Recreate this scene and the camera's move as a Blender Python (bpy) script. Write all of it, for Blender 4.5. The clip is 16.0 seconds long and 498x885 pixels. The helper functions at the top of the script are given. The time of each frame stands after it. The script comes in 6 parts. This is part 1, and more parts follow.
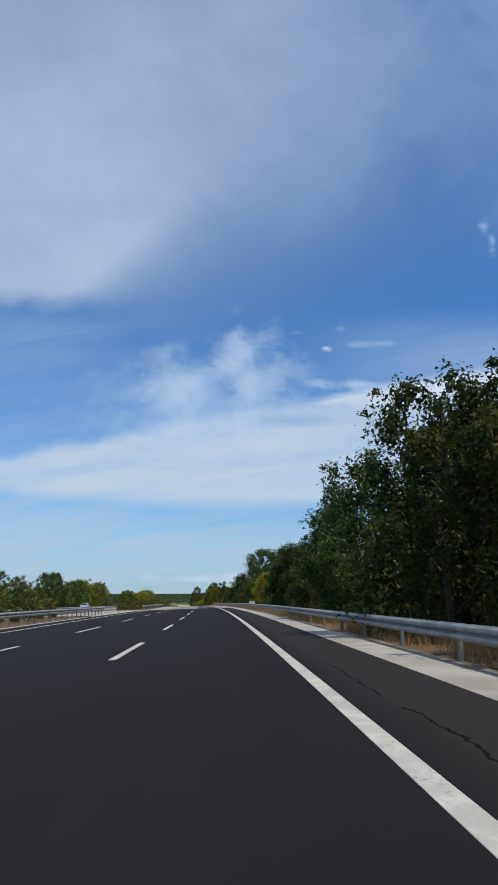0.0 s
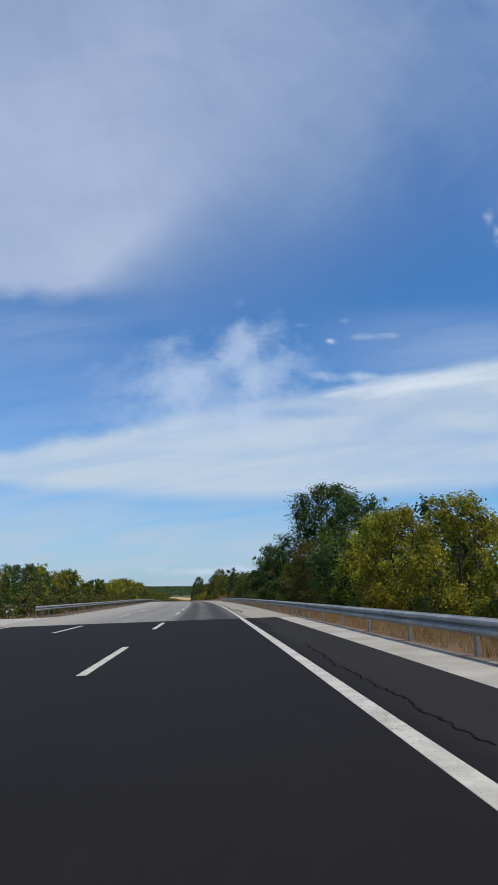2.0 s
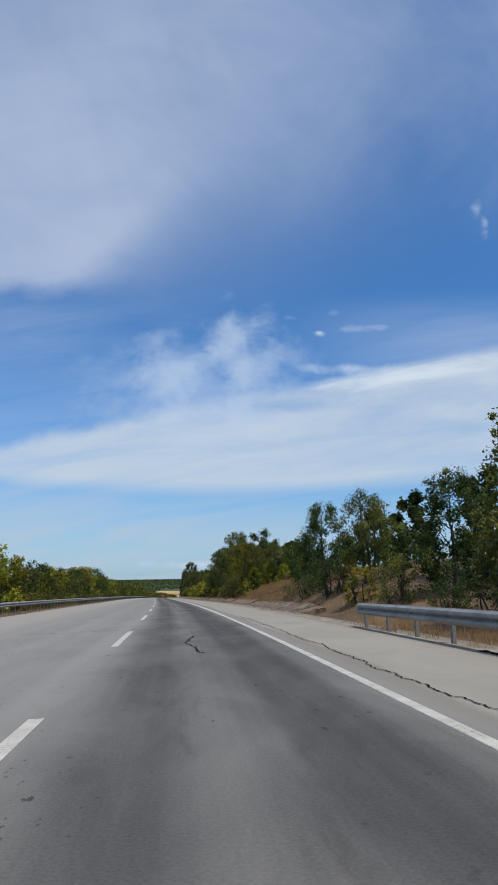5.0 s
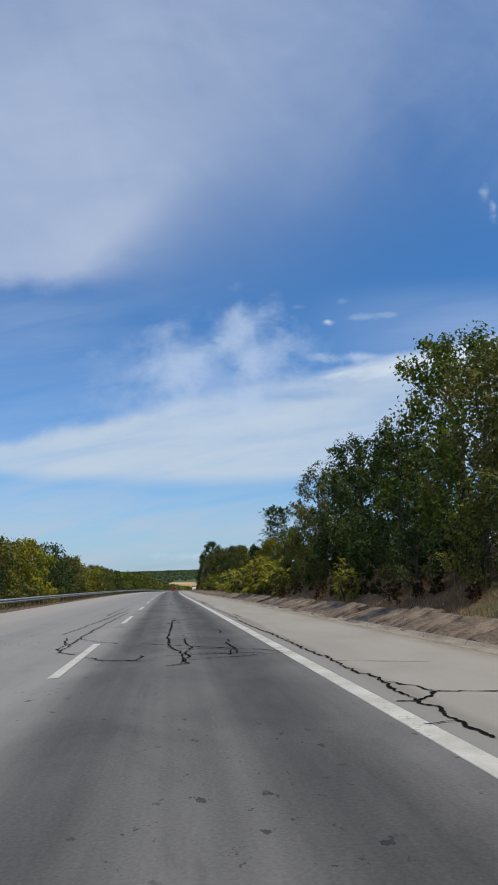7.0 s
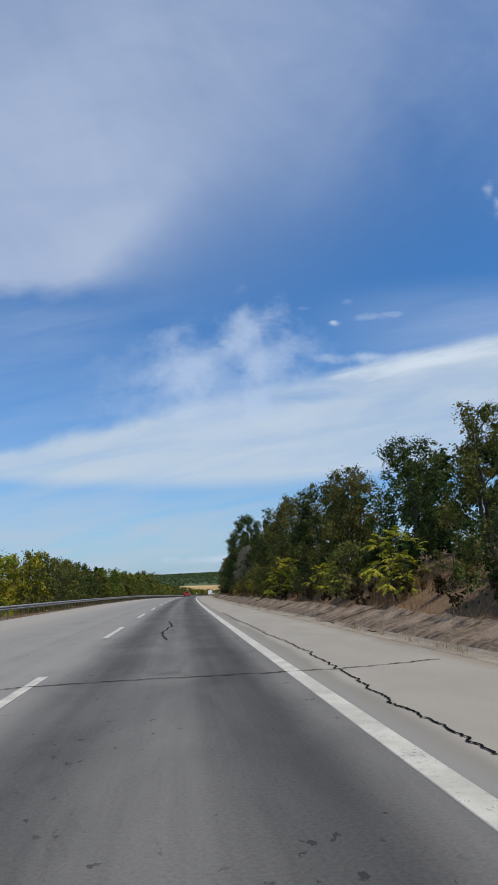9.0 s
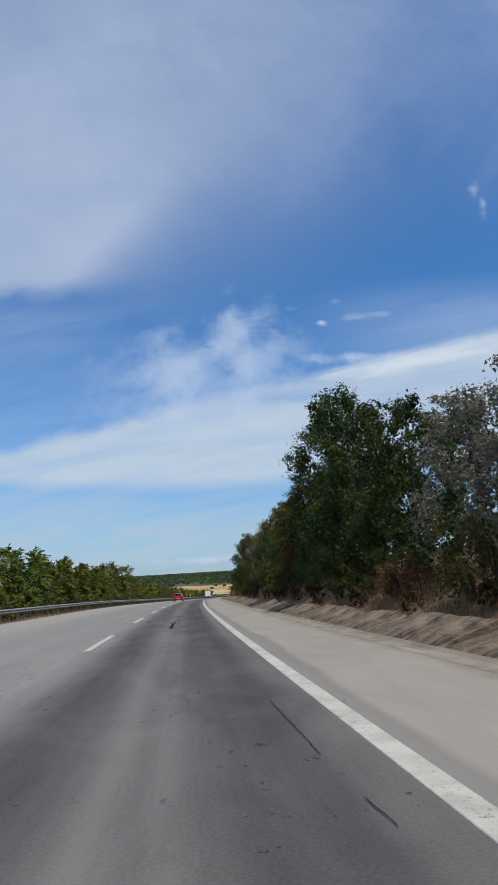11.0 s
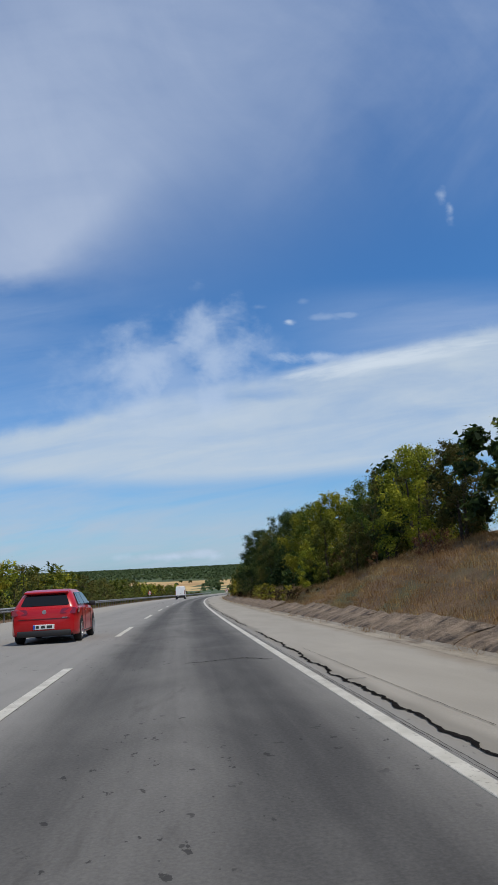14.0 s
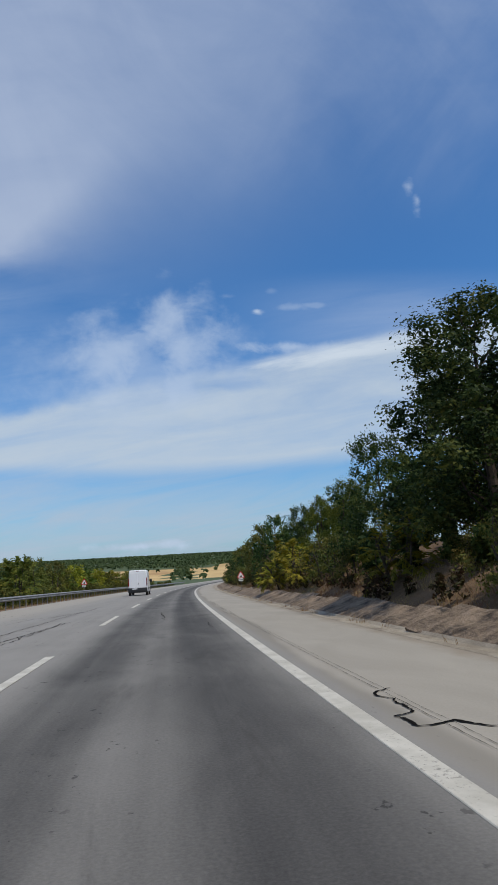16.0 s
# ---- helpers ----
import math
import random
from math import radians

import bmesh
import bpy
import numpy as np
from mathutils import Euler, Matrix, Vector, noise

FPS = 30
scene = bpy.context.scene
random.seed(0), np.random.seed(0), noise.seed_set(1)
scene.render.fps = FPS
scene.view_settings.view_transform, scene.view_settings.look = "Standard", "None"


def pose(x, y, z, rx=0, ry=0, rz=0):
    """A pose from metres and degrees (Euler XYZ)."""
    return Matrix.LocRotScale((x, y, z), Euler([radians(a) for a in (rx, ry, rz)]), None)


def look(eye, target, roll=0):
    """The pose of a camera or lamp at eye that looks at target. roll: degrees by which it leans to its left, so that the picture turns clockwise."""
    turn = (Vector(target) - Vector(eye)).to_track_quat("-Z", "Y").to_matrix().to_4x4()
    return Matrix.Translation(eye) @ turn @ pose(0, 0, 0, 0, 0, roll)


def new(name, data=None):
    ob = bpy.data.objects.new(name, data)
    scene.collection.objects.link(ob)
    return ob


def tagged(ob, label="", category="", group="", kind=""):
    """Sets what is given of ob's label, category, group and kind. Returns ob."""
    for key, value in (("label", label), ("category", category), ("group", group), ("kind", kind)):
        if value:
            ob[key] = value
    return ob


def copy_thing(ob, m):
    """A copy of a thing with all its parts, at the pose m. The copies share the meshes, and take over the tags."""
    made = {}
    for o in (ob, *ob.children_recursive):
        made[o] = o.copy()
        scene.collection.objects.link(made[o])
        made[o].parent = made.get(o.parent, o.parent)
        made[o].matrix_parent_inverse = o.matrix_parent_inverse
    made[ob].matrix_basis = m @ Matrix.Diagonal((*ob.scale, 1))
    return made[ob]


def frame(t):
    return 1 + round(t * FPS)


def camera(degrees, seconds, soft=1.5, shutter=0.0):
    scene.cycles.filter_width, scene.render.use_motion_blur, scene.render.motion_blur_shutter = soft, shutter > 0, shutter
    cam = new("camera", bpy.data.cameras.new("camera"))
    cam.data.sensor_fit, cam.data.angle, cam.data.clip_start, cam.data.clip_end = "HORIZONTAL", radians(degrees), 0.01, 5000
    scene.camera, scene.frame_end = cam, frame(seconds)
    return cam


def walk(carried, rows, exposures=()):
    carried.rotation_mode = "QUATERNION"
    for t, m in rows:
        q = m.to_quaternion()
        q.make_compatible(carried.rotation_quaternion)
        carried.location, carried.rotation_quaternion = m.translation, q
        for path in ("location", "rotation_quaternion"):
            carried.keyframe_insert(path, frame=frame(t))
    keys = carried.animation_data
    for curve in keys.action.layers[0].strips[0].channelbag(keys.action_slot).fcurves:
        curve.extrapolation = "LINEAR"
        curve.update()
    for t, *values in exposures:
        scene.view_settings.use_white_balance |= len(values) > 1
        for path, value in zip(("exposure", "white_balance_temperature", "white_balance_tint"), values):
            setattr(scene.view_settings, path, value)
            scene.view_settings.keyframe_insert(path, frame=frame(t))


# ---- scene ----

# camera: t, x, y, z, yaw, pitch, lean, carried in a car along the right-hand lane
cam = camera(40.36, 16.0, soft=1.5)
ROWS = [
    (0.0, -1.337, -0.050, 1.135, 0.000, 12.862, -0.000),
    (0.5, -2.206, 19.120, 1.068, 0.394, 12.820, -0.436),
    (1.0, -3.223, 38.282, 1.010, 0.774, 13.056, 0.057),
    (1.5, -4.359, 57.341, 0.941, 0.537, 12.597, -0.022),
    (2.0, -5.593, 76.493, 0.837, 0.348, 12.254, -0.092),
    (2.5, -6.902, 95.643, 0.707, 0.111, 11.908, -0.597),
    (3.0, -8.277, 114.889, 0.560, 0.241, 11.815, -0.154),
    (3.5, -9.822, 134.220, 0.401, -0.829, 11.453, -0.461),
    (4.0, -11.482, 153.851, 0.234, -0.721, 11.517, -0.557),
    (4.5, -13.175, 173.472, 0.063, -0.613, 11.582, -0.653),
    (5.0, -15.035, 193.075, -0.128, -0.505, 11.647, -0.748),
    (5.5, -16.973, 212.670, -0.339, -0.398, 11.711, -0.844),
    (6.0, -19.079, 232.248, -0.582, -0.290, 11.776, -0.940),
    (6.5, -21.226, 251.716, -0.856, 0.062, 11.224, -1.334),
    (7.0, -23.500, 271.323, -1.166, 0.399, 10.876, -1.657),
    (7.5, -25.830, 290.778, -1.500, 0.739, 11.000, -1.949),
    (8.0, -28.208, 310.230, -1.827, 1.197, 11.308, -2.090),
    (8.5, -30.676, 329.673, -2.145, 1.331, 11.111, -2.492),
    (9.0, -33.079, 348.673, -2.462, 1.092, 11.108, -2.657),
    (9.5, -35.499, 367.673, -2.785, 0.852, 11.105, -2.822),
    (10.0, -37.852, 386.683, -3.115, 0.612, 11.102, -2.988),
    (10.5, -40.175, 405.698, -3.452, 0.373, 11.099, -3.153),
    (11.0, -42.410, 424.724, -3.798, 0.133, 11.097, -3.319),
    (11.5, -44.614, 443.856, -4.155, -0.083, 10.657, -3.345),
    (12.0, -46.624, 462.510, -4.509, -0.286, 10.897, -3.124),
    (12.5, -48.497, 481.029, -4.861, -0.507, 11.093, -2.856),
    (13.0, -50.183, 499.317, -5.232, -1.091, 11.098, -2.418),
    (13.5, -51.641, 517.876, -5.644, -1.952, 11.175, -2.573),
    (14.0, -52.920, 536.297, -6.091, -2.828, 10.739, -2.678),
    (14.5, -53.979, 554.531, -6.565, -3.432, 10.476, -2.753),
    (15.0, -54.883, 572.620, -7.053, -4.091, 10.078, -2.439),
    (15.5, -55.632, 590.716, -7.541, -4.869, 10.118, -2.666),
    (16.0, -56.240, 608.770, -8.032, -5.542, 9.734, -3.067),
]
walk(cam, [(t, Matrix.Translation((x, y, z)) @ pose(0, 0, 0, 90 + pitch, 0, yaw) @ pose(0, 0, 0, 0, 0, lean))
           for t, x, y, z, yaw, pitch, lean in ROWS],
     exposures=[(0.0, 0.04), (7.0, 0.0), (13.0, -0.03), (16.0, -0.10)])

# ---- light: thinly clouded September sky, sun high on the right ----
SUN_TO = Vector((0.37, -0.34, 1.0)).normalized()
sun_data = bpy.data.lights.new("sun", "SUN")
sun_data.energy, sun_data.angle, sun_data.color = 3.35, radians(0.6), (1.0, 0.905, 0.76)
sun = new("sun", sun_data)
sun.matrix_world = look((40, 0, 120), Vector((40, 0, 120)) - SUN_TO)

class Nodes:
    """Short hand for building a node tree."""

    def __init__(self, tree):
        self.tree = tree

    def add(self, kind, **values):
        n = self.tree.nodes.new(kind)
        for k, v in values.items():
            n.inputs[k.replace("_", " ")].default_value = v
        return n

    def link(self, a, b):
        self.tree.links.new(a, b)

    def put(self, value, socket):
        if isinstance(value, (int, float, tuple)):
            socket.default_value = value
        else:
            self.tree.links.new(value, socket)

    def math(self, op, a, b=0.0, c=0.0, clamp=False):
        n = self.tree.nodes.new("ShaderNodeMath")
        n.operation, n.use_clamp = op, clamp
        for v, s in zip((a, b, c), n.inputs):
            self.put(v, s)
        return n.outputs[0]

    def ramp(self, v, lo, hi):
        n = self.tree.nodes.new("ShaderNodeMapRange")
        n.interpolation_type = "SMOOTHSTEP"
        self.put(v, n.inputs["Value"])
        self.put(lo, n.inputs["From Min"])
        self.put(hi, n.inputs["From Max"])
        return n.outputs["Result"]

    def mix(self, f, a, b):
        n = self.tree.nodes.new("ShaderNodeMix")
        n.data_type = "RGBA"
        self.put(f, n.inputs["Factor"])
        self.put(a, n.inputs["A"] if False else n.inputs[6])
        self.put(b, n.inputs[7])
        return n.outputs[2]

    def noise(self, vec, scale, detail=5.0, rough=0.55, warp=0.0):
        n = self.tree.nodes.new("ShaderNodeTexNoise")
        if vec is not None:
            self.put(vec, n.inputs["Vector"])
        n.inputs["Scale"].default_value, n.inputs["Detail"].default_value = scale, detail
        n.inputs["Roughness"].default_value, n.inputs["Distortion"].default_value = rough, warp
        return n.outputs["Fac"]

    def vec(self, x, y, z=0.0):
        n = self.tree.nodes.new("ShaderNodeCombineXYZ")
        for v, s in zip((x, y, z), n.inputs):
            self.put(v, s)
        return n.outputs[0]


def make_sky():
    world = bpy.data.worlds.new("sky")
    world.use_nodes = True
    scene.world = world
    world.node_tree.nodes.clear()
    n = Nodes(world.node_tree)
    sky = n.tree.nodes.new("ShaderNodeTexSky")
    sky.sky_type, sky.sun_disc = "NISHITA", False
    sky.sun_elevation = math.asin(SUN_TO.z)
    sky.sun_rotation = math.atan2(SUN_TO.x, SUN_TO.y)
    sky.air_density, sky.dust_density, sky.ozone_density = 1.0, 0.6, 3.0
    co = n.tree.nodes.new("ShaderNodeTexCoord")
    sep = n.tree.nodes.new("ShaderNodeSeparateXYZ")
    n.link(co.outputs["Generated"], sep.inputs[0])
    X, Y, Z = sep.outputs
    deep = n.math("MAXIMUM", n.math("ABSOLUTE", Y), 0.08)
    u = n.math("DIVIDE", X, deep)      # tangent of the bearing from the road's direction
    v = n.math("DIVIDE", Z, deep)      # tangent of the height
    # cloud-layer coordinates: streaks lie level and shrink to the horizon
    lift = n.math("ADD", n.math("MAXIMUM", Z, 0.0), 0.16)
    plane = n.vec(n.math("DIVIDE", X, lift), n.math("DIVIDE", Y, lift))
    flat = n.vec(n.math("MULTIPLY", u, 1.0), n.math("MULTIPLY", v, 2.3))
    soft = n.noise(plane, 1.3, 4.0, 0.5, 0.4)
    mid = n.noise(flat, 3.2, 6.0, 0.55, 0.5)
    fine = n.noise(n.vec(u, n.math("MULTIPLY", v, 1.5)), 15.0, 9.0, 0.62, 0.3)
    streak = n.noise(n.vec(n.math("MULTIPLY", u, 1.5), n.math("ADD", n.math("MULTIPLY", v, 11.0), n.math("MULTIPLY", u, -1.4))), 1.9, 6.0, 0.6, 0.5)

    cirrus = n.noise(n.vec(n.math("ADD", u, n.math("MULTIPLY", v, 0.5)), n.math("MULTIPLY", v, 0.45)), 5.0, 7.0, 0.6, 0.8)
    lumps = n.noise(n.vec(u, n.math("MULTIPLY", v, 1.15)), 19.0, 4.0, 0.55, 0.2)

    def off(x, amount):
        return n.math("MULTIPLY", n.math("SUBTRACT", x, 0.5), amount * 2.2)

    def less(a, b):
        return n.math("SUBTRACT", a, b)

    def plus(a, b):
        return n.math("ADD", a, b)

    def times(a, b, clamp=False):
        return n.math("MULTIPLY", a, b, clamp=clamp)

    # high veil, dense towards the upper left, with a level lower border
    edge = plus(plus(times(n.ramp(u, -0.24, 0.10), 0.020), 0.446), plus(off(mid, 0.03), off(fine, 0.012)))
    edge = plus(edge, times(n.ramp(u, 0.0, 0.42), 0.12))
    width = plus(0.036, times(n.ramp(u, -0.31, 0.06), 0.36))
    veil = n.ramp(n.math("DIVIDE", less(v, edge), width), -0.35, 1.0)
    thick = less(0.88, times(n.ramp(u, -0.32, 0.34), 0.56))
    thick = less(thick, times(times(n.ramp(v, 0.62, 1.05), n.ramp(u, 0.1, -0.3)), 0.20))
    veil = times(veil, plus(thick, plus(off(soft, 0.30), plus(off(mid, 0.16), off(cirrus, 0.16)))), True)
    # a ragged heap of cloud
    def heap(cu, cv, ru, rv, power, torn=1.0):
        du = n.math("DIVIDE", less(u, cu), ru)
        dv = n.math("DIVIDE", less(v, cv), rv)
        r = n.math("SQRT", plus(times(du, du), times(dv, dv)))
        r = plus(r, plus(off(fine, 0.75 * torn), off(lumps, 0.95 * torn)))
        return times(n.ramp(r, 1.25, 0.0), power)

    # broad bright band that climbs to the right
    top = plus(plus(0.284, times(u, 0.185)), plus(off(mid, 0.022), off(fine, 0.010)))
    low = plus(0.128, plus(times(times(u, u), 0.16), off(mid, 0.010)))
    band = times(less(1.0, n.ramp(v, less(top, 0.022), plus(top, 0.006))), n.ramp(v, less(low, 0.008), plus(low, 0.022)))
    band = less(band, heap(0.05, 0.262, 0.085, 0.014, 0.50, 0.7))
    band = times(n.math("MAXIMUM", band, 0.0), plus(0.82, plus(off(streak, 0.46), plus(off(mid, 0.20), off(fine, 0.10)))), True)

    puffs = n.math("MAXIMUM", heap(-0.112, 0.300, 0.078, 0.084, 0.66, 0.6), heap(0.000, 0.322, 0.078, 0.100, 0.66, 0.7))
    puffs = n.math("MAXIMUM", puffs, heap(-0.075, 0.335, 0.050, 0.030, 0.42, 1.6))
    puffs = n.math("MAXIMUM", puffs, times(heap(-0.06, 0.285, 0.19, 0.09, 0.40, 0.6), 1.0))
    for cu, cv, ru, rv, w in ((0.120, 0.379, 0.012, 0.006, 0.8), (0.174, 0.385, 0.024, 0.006, 0.26), (0.17, 0.320, 0.075, 0.011, 0.60), (-0.07, 0.026, 0.075, 0.008, 0.85), (0.384, 0.590, 0.010, 0.018, 0.42), (0.396, 0.566, 0.008, 0.020, 0.46), (-0.045, 0.356, 0.020, 0.010, 0.5), (0.075, 0.405, 0.016, 0.005, 0.18), (0.208, 0.388, 0.018, 0.004, 0.22), (0.145, 0.413, 0.010, 0.005, 0.15)):
        puffs = n.math("MAXIMUM", puffs, heap(cu, cv, ru, rv, w, 1.3))
    # haze and thin streaks over the horizon
    haze = times(n.ramp(v, 0.24, -0.02), plus(0.80, off(streak, 1.25)), True)
    haze = n.math("MAXIMUM", haze, heap(-0.06, 0.024, 0.070, 0.008, 0.75, 0.8))
    crest = less(v, plus(0.268, times(u, 0.185)))   # bright streaks along the band's upper border
    crest = times(times(n.ramp(crest, -0.030, -0.006), n.ramp(crest, 0.016, -0.002)), times(n.ramp(u, -0.02, 0.10), n.ramp(streak, 0.42, 0.66)))
    slant = n.noise(n.vec(n.math("ADD", n.math("MULTIPLY", u, 1.7), n.math("MULTIPLY", v, -1.25)), n.math("ADD", n.math("MULTIPLY", v, 0.55), n.math("MULTIPLY", u, 0.4))), 3.4, 5.0, 0.55, 0.25)
    wisps = times(times(n.ramp(u, -0.12, 0.20), n.ramp(v, 0.50, 0.66)), times(n.ramp(slant, 0.36, 0.76), 0.17))
    right = times(times(n.ramp(u, 0.02, 0.36), n.ramp(v, 0.455, 0.37)), n.ramp(v, 0.26, 0.34))
    right = times(right, plus(0.34, off(streak, 0.30)), True)
    left = times(times(n.ramp(u, 0.05, -0.34), n.ramp(v, 0.48, 0.40)), plus(0.20, off(streak, 0.25)), True)

    blue = n.tree.nodes.new("ShaderNodeMix")
    blue.data_type, blue.blend_type = "RGBA", "MULTIPLY"
    blue.inputs["Factor"].default_value = 1.0
    n.link(sky.outputs[0], blue.inputs[6])
    blue.inputs[7].default_value = (0.49, 0.95, 1.34, 1)
    base = blue.outputs[2]
    col = n.mix(veil, base, (4.2, 5.1, 6.9, 1))
    col = n.mix(wisps, col, (4.2, 5.1, 6.9, 1))
    col = n.mix(left, col, (4.6, 5.7, 7.6, 1))
    col = n.mix(right, col, (4.8, 5.8, 7.6, 1))
    col = n.mix(haze, col, (4.55, 5.5, 6.75, 1))
    col = n.mix(band, col, (5.2, 6.2, 7.35, 1))
    col = n.mix(crest, col, (6.3, 7.2, 8.3, 1))
    col = n.mix(puffs, col, (5.4, 6.5, 8.2, 1))
    back = n.tree.nodes.new("ShaderNodeBackground")
    n.link(col, back.inputs["Color"])
    back.inputs["Strength"].default_value = 0.10
    out = n.tree.nodes.new("ShaderNodeOutputWorld")
    n.link(back.outputs[0], out.inputs["Surface"])


make_sky()


# ---- materials ----
def material(name, rough=0.8, metal=0.0, spec=0.5):
    m = bpy.data.materials.new(name)
    m.use_nodes = True
    n = Nodes(m.node_tree)
    b = next(x for x in m.node_tree.nodes if x.type == "BSDF_PRINCIPLED")
    b.inputs["Roughness"].default_value, b.inputs["Metallic"].default_value = rough, metal
    b.inputs["Specular IOR Level"].default_value = spec
    return m, n, b


def where(n):
    co = n.tree.nodes.new("ShaderNodeTexCoord")
    return co.outputs["Object"]


def bump(n, b, height, strength=0.3, distance=0.02):
    k = n.tree.nodes.new("ShaderNodeBump")
    k.inputs["Strength"].default_value, k.inputs["Distance"].default_value = strength, distance
    n.put(height, k.inputs["Height"])
    n.link(k.outputs[0], b.inputs["Normal"])


def mottled(name, c1, c2, scale=3.0, fine=60.0, rough=0.85, metal=0.0, relief=0.25, depth=0.01, spec=0.4, third=None):
    """A surface of two tones with grain, stains and fine relief."""
    m, n, b = material(name, rough, metal, spec)
    p = where(n)
    big, small = n.noise(p, scale, 6, 0.6, 0.4), n.noise(p, fine, 4, 0.7)
    f = n.ramp(n.math("ADD", n.math("MULTIPLY", big, 0.65), n.math("MULTIPLY", small, 0.35)), 0.36, 0.64)
    col = n.mix(f, (*c1, 1), (*c2, 1))
    if third:
        col = n.mix(n.ramp(n.noise(p, scale * 0.37, 4, 0.6), 0.56, 0.68), col, (*third, 1))
    n.put(col, b.inputs["Base Color"])
    bump(n, b, small, relief, depth)
    return m


def worn_paint():
    """Road paint, rubbed and chipped through to the asphalt in places."""
    m, n, b = material("road paint", 0.7, 0.0, 0.3)
    p = where(n)
    tone = n.mix(n.ramp(n.noise(p, 2.2, 6, 0.6), 0.35, 0.65), (0.40, 0.385, 0.335, 1), (0.52, 0.505, 0.45, 1))
    chips = n.math("ADD", n.math("MULTIPLY", n.noise(p, 26.0, 6, 0.7, 0.4), 0.72), n.math("MULTIPLY", n.noise(p, 0.8, 4, 0.6), 0.28))
    n.put(n.mix(n.math("MULTIPLY", n.ramp(chips, 0.55, 0.62), 0.55), tone, (0.075, 0.072, 0.068, 1)), b.inputs["Base Color"])
    bump(n, b, chips, 0.3, 0.004)
    return m


def road_material(name, dark, light, shoulder, worn):
    """Asphalt in the road's own coordinates: x across from the edge line, y along. Wheel tracks, wear streaks along the way and a paler hard shoulder."""
    m, n, b = material(name, 0.92, 0.0, 0.10)
    uv = n.tree.nodes.new("ShaderNodeUVMap")
    sep = n.tree.nodes.new("ShaderNodeSeparateXYZ")
    n.link(uv.outputs[0], sep.inputs[0])
    across, along = sep.outputs[0], sep.outputs[1]
    grain = n.noise(n.vec(across, along), 38.0, 3, 0.7)
    blot = n.noise(n.vec(across, n.math("MULTIPLY", along, 0.35)), 0.9, 6, 0.6, 0.6)
    long = n.noise(n.vec(n.math("MULTIPLY", across, 2.2), n.math("MULTIPLY", along, 0.02)), 1.0, 5, 0.6)
    # wheel tracks repeat with the lanes
    lane = n.math("FRACT", n.math("ADD", n.math("DIVIDE", across, 3.6), 10.0))
    track = n.math("ABSOLUTE", n.math("SUBTRACT", n.math("FRACT", n.math("MULTIPLY", lane, 2.0)), 0.5))
    track = n.math("MULTIPLY", n.ramp(track, 0.42, 0.12), worn)
    right_lane = n.math("MULTIPLY", n.ramp(across, -2.6, -1.5), n.ramp(across, 0.1, -0.6))
    lane_1 = n.math("MULTIPLY", n.ramp(across, -4.1, -2.7), n.ramp(across, 0.25, -0.15))
    tone = n.math("SUBTRACT", 0.88, n.math("MULTIPLY", lane_1, 0.36 * worn))
    tone = n.math("SUBTRACT", tone, n.math("MULTIPLY", track, n.math("ADD", 0.06, n.math("MULTIPLY", lane_1, 0.15))))
    tone = n.math("SUBTRACT", tone, n.math("MULTIPLY", right_lane, 0.06 * worn))
    tone = n.math("SUBTRACT", tone, n.math("MULTIPLY", n.ramp(along, 200.0, 150.0), 0.13 * worn))
    for wave, amount in ((blot, 0.46), (long, 0.36), (grain, 0.34)):
        tone = n.math("ADD", tone, n.math("MULTIPLY", n.math("SUBTRACT", wave, 0.5), amount))
    tone = n.ramp(tone, -0.05, 1.05)
    col = n.mix(tone, (*dark, 1), (*light, 1))
    side = n.ramp(n.math("ADD", across, n.math("MULTIPLY", n.math("SUBTRACT", blot, 0.5), 0.35)), 0.12, 0.42)
    pale = n.mix(n.ramp(n.math("ADD", n.math("MULTIPLY", blot, 0.6), n.math("MULTIPLY", grain, 0.4)), 0.3, 0.7), tuple(x * 0.82 for x in shoulder) + (1,), (*shoulder, 1))
    wear = n.mix(blot, tuple(x * 0.60 for x in shoulder) + (1,), tuple(x * 0.76 for x in shoulder) + (1,))
    outer = n.ramp(n.math("ADD", across, n.math("MULTIPLY", n.math("SUBTRACT", n.noise(n.vec(0.0, along), 0.08, 4, 0.6), 0.5), 1.1)), 0.42, 0.62)
    col = n.mix(side, col, n.mix(outer, wear, pale))
    pale_left = n.ramp(n.math("ADD", across, n.math("MULTIPLY", n.math("SUBTRACT", blot, 0.5), 2.5)), -6.5, -10.0)
    col = n.mix(n.math("MULTIPLY", pale_left, 0.75 * worn), col, (*shoulder, 1))
    dust = n.ramp(n.math("ADD", across, n.math("MULTIPLY", n.math("SUBTRACT", n.noise(n.vec(across, n.math("MULTIPLY", along, 0.6)), 1.4, 6, 0.7), 0.5), 0.9)), 2.25, 2.75)
    col = n.mix(n.math("MULTIPLY", dust, 0.45 * worn), col, (0.17, 0.125, 0.08, 1))
    # oil-darkened smears, then small pits and tar flecks that come in swarms
    smear = n.ramp(n.noise(n.vec(across, n.math("MULTIPLY", along, 0.22)), 1.5, 6, 0.68, 0.5), 0.56, 0.74)
    col = n.mix(n.math("MULTIPLY", n.math("MULTIPLY", smear, lane_1), 0.42 * worn), col, (0.045, 0.043, 0.042, 1))
    swarm = n.ramp(n.noise(n.vec(across, n.math("MULTIPLY", along, 0.4)), 0.6, 3, 0.6), 0.47, 0.60)
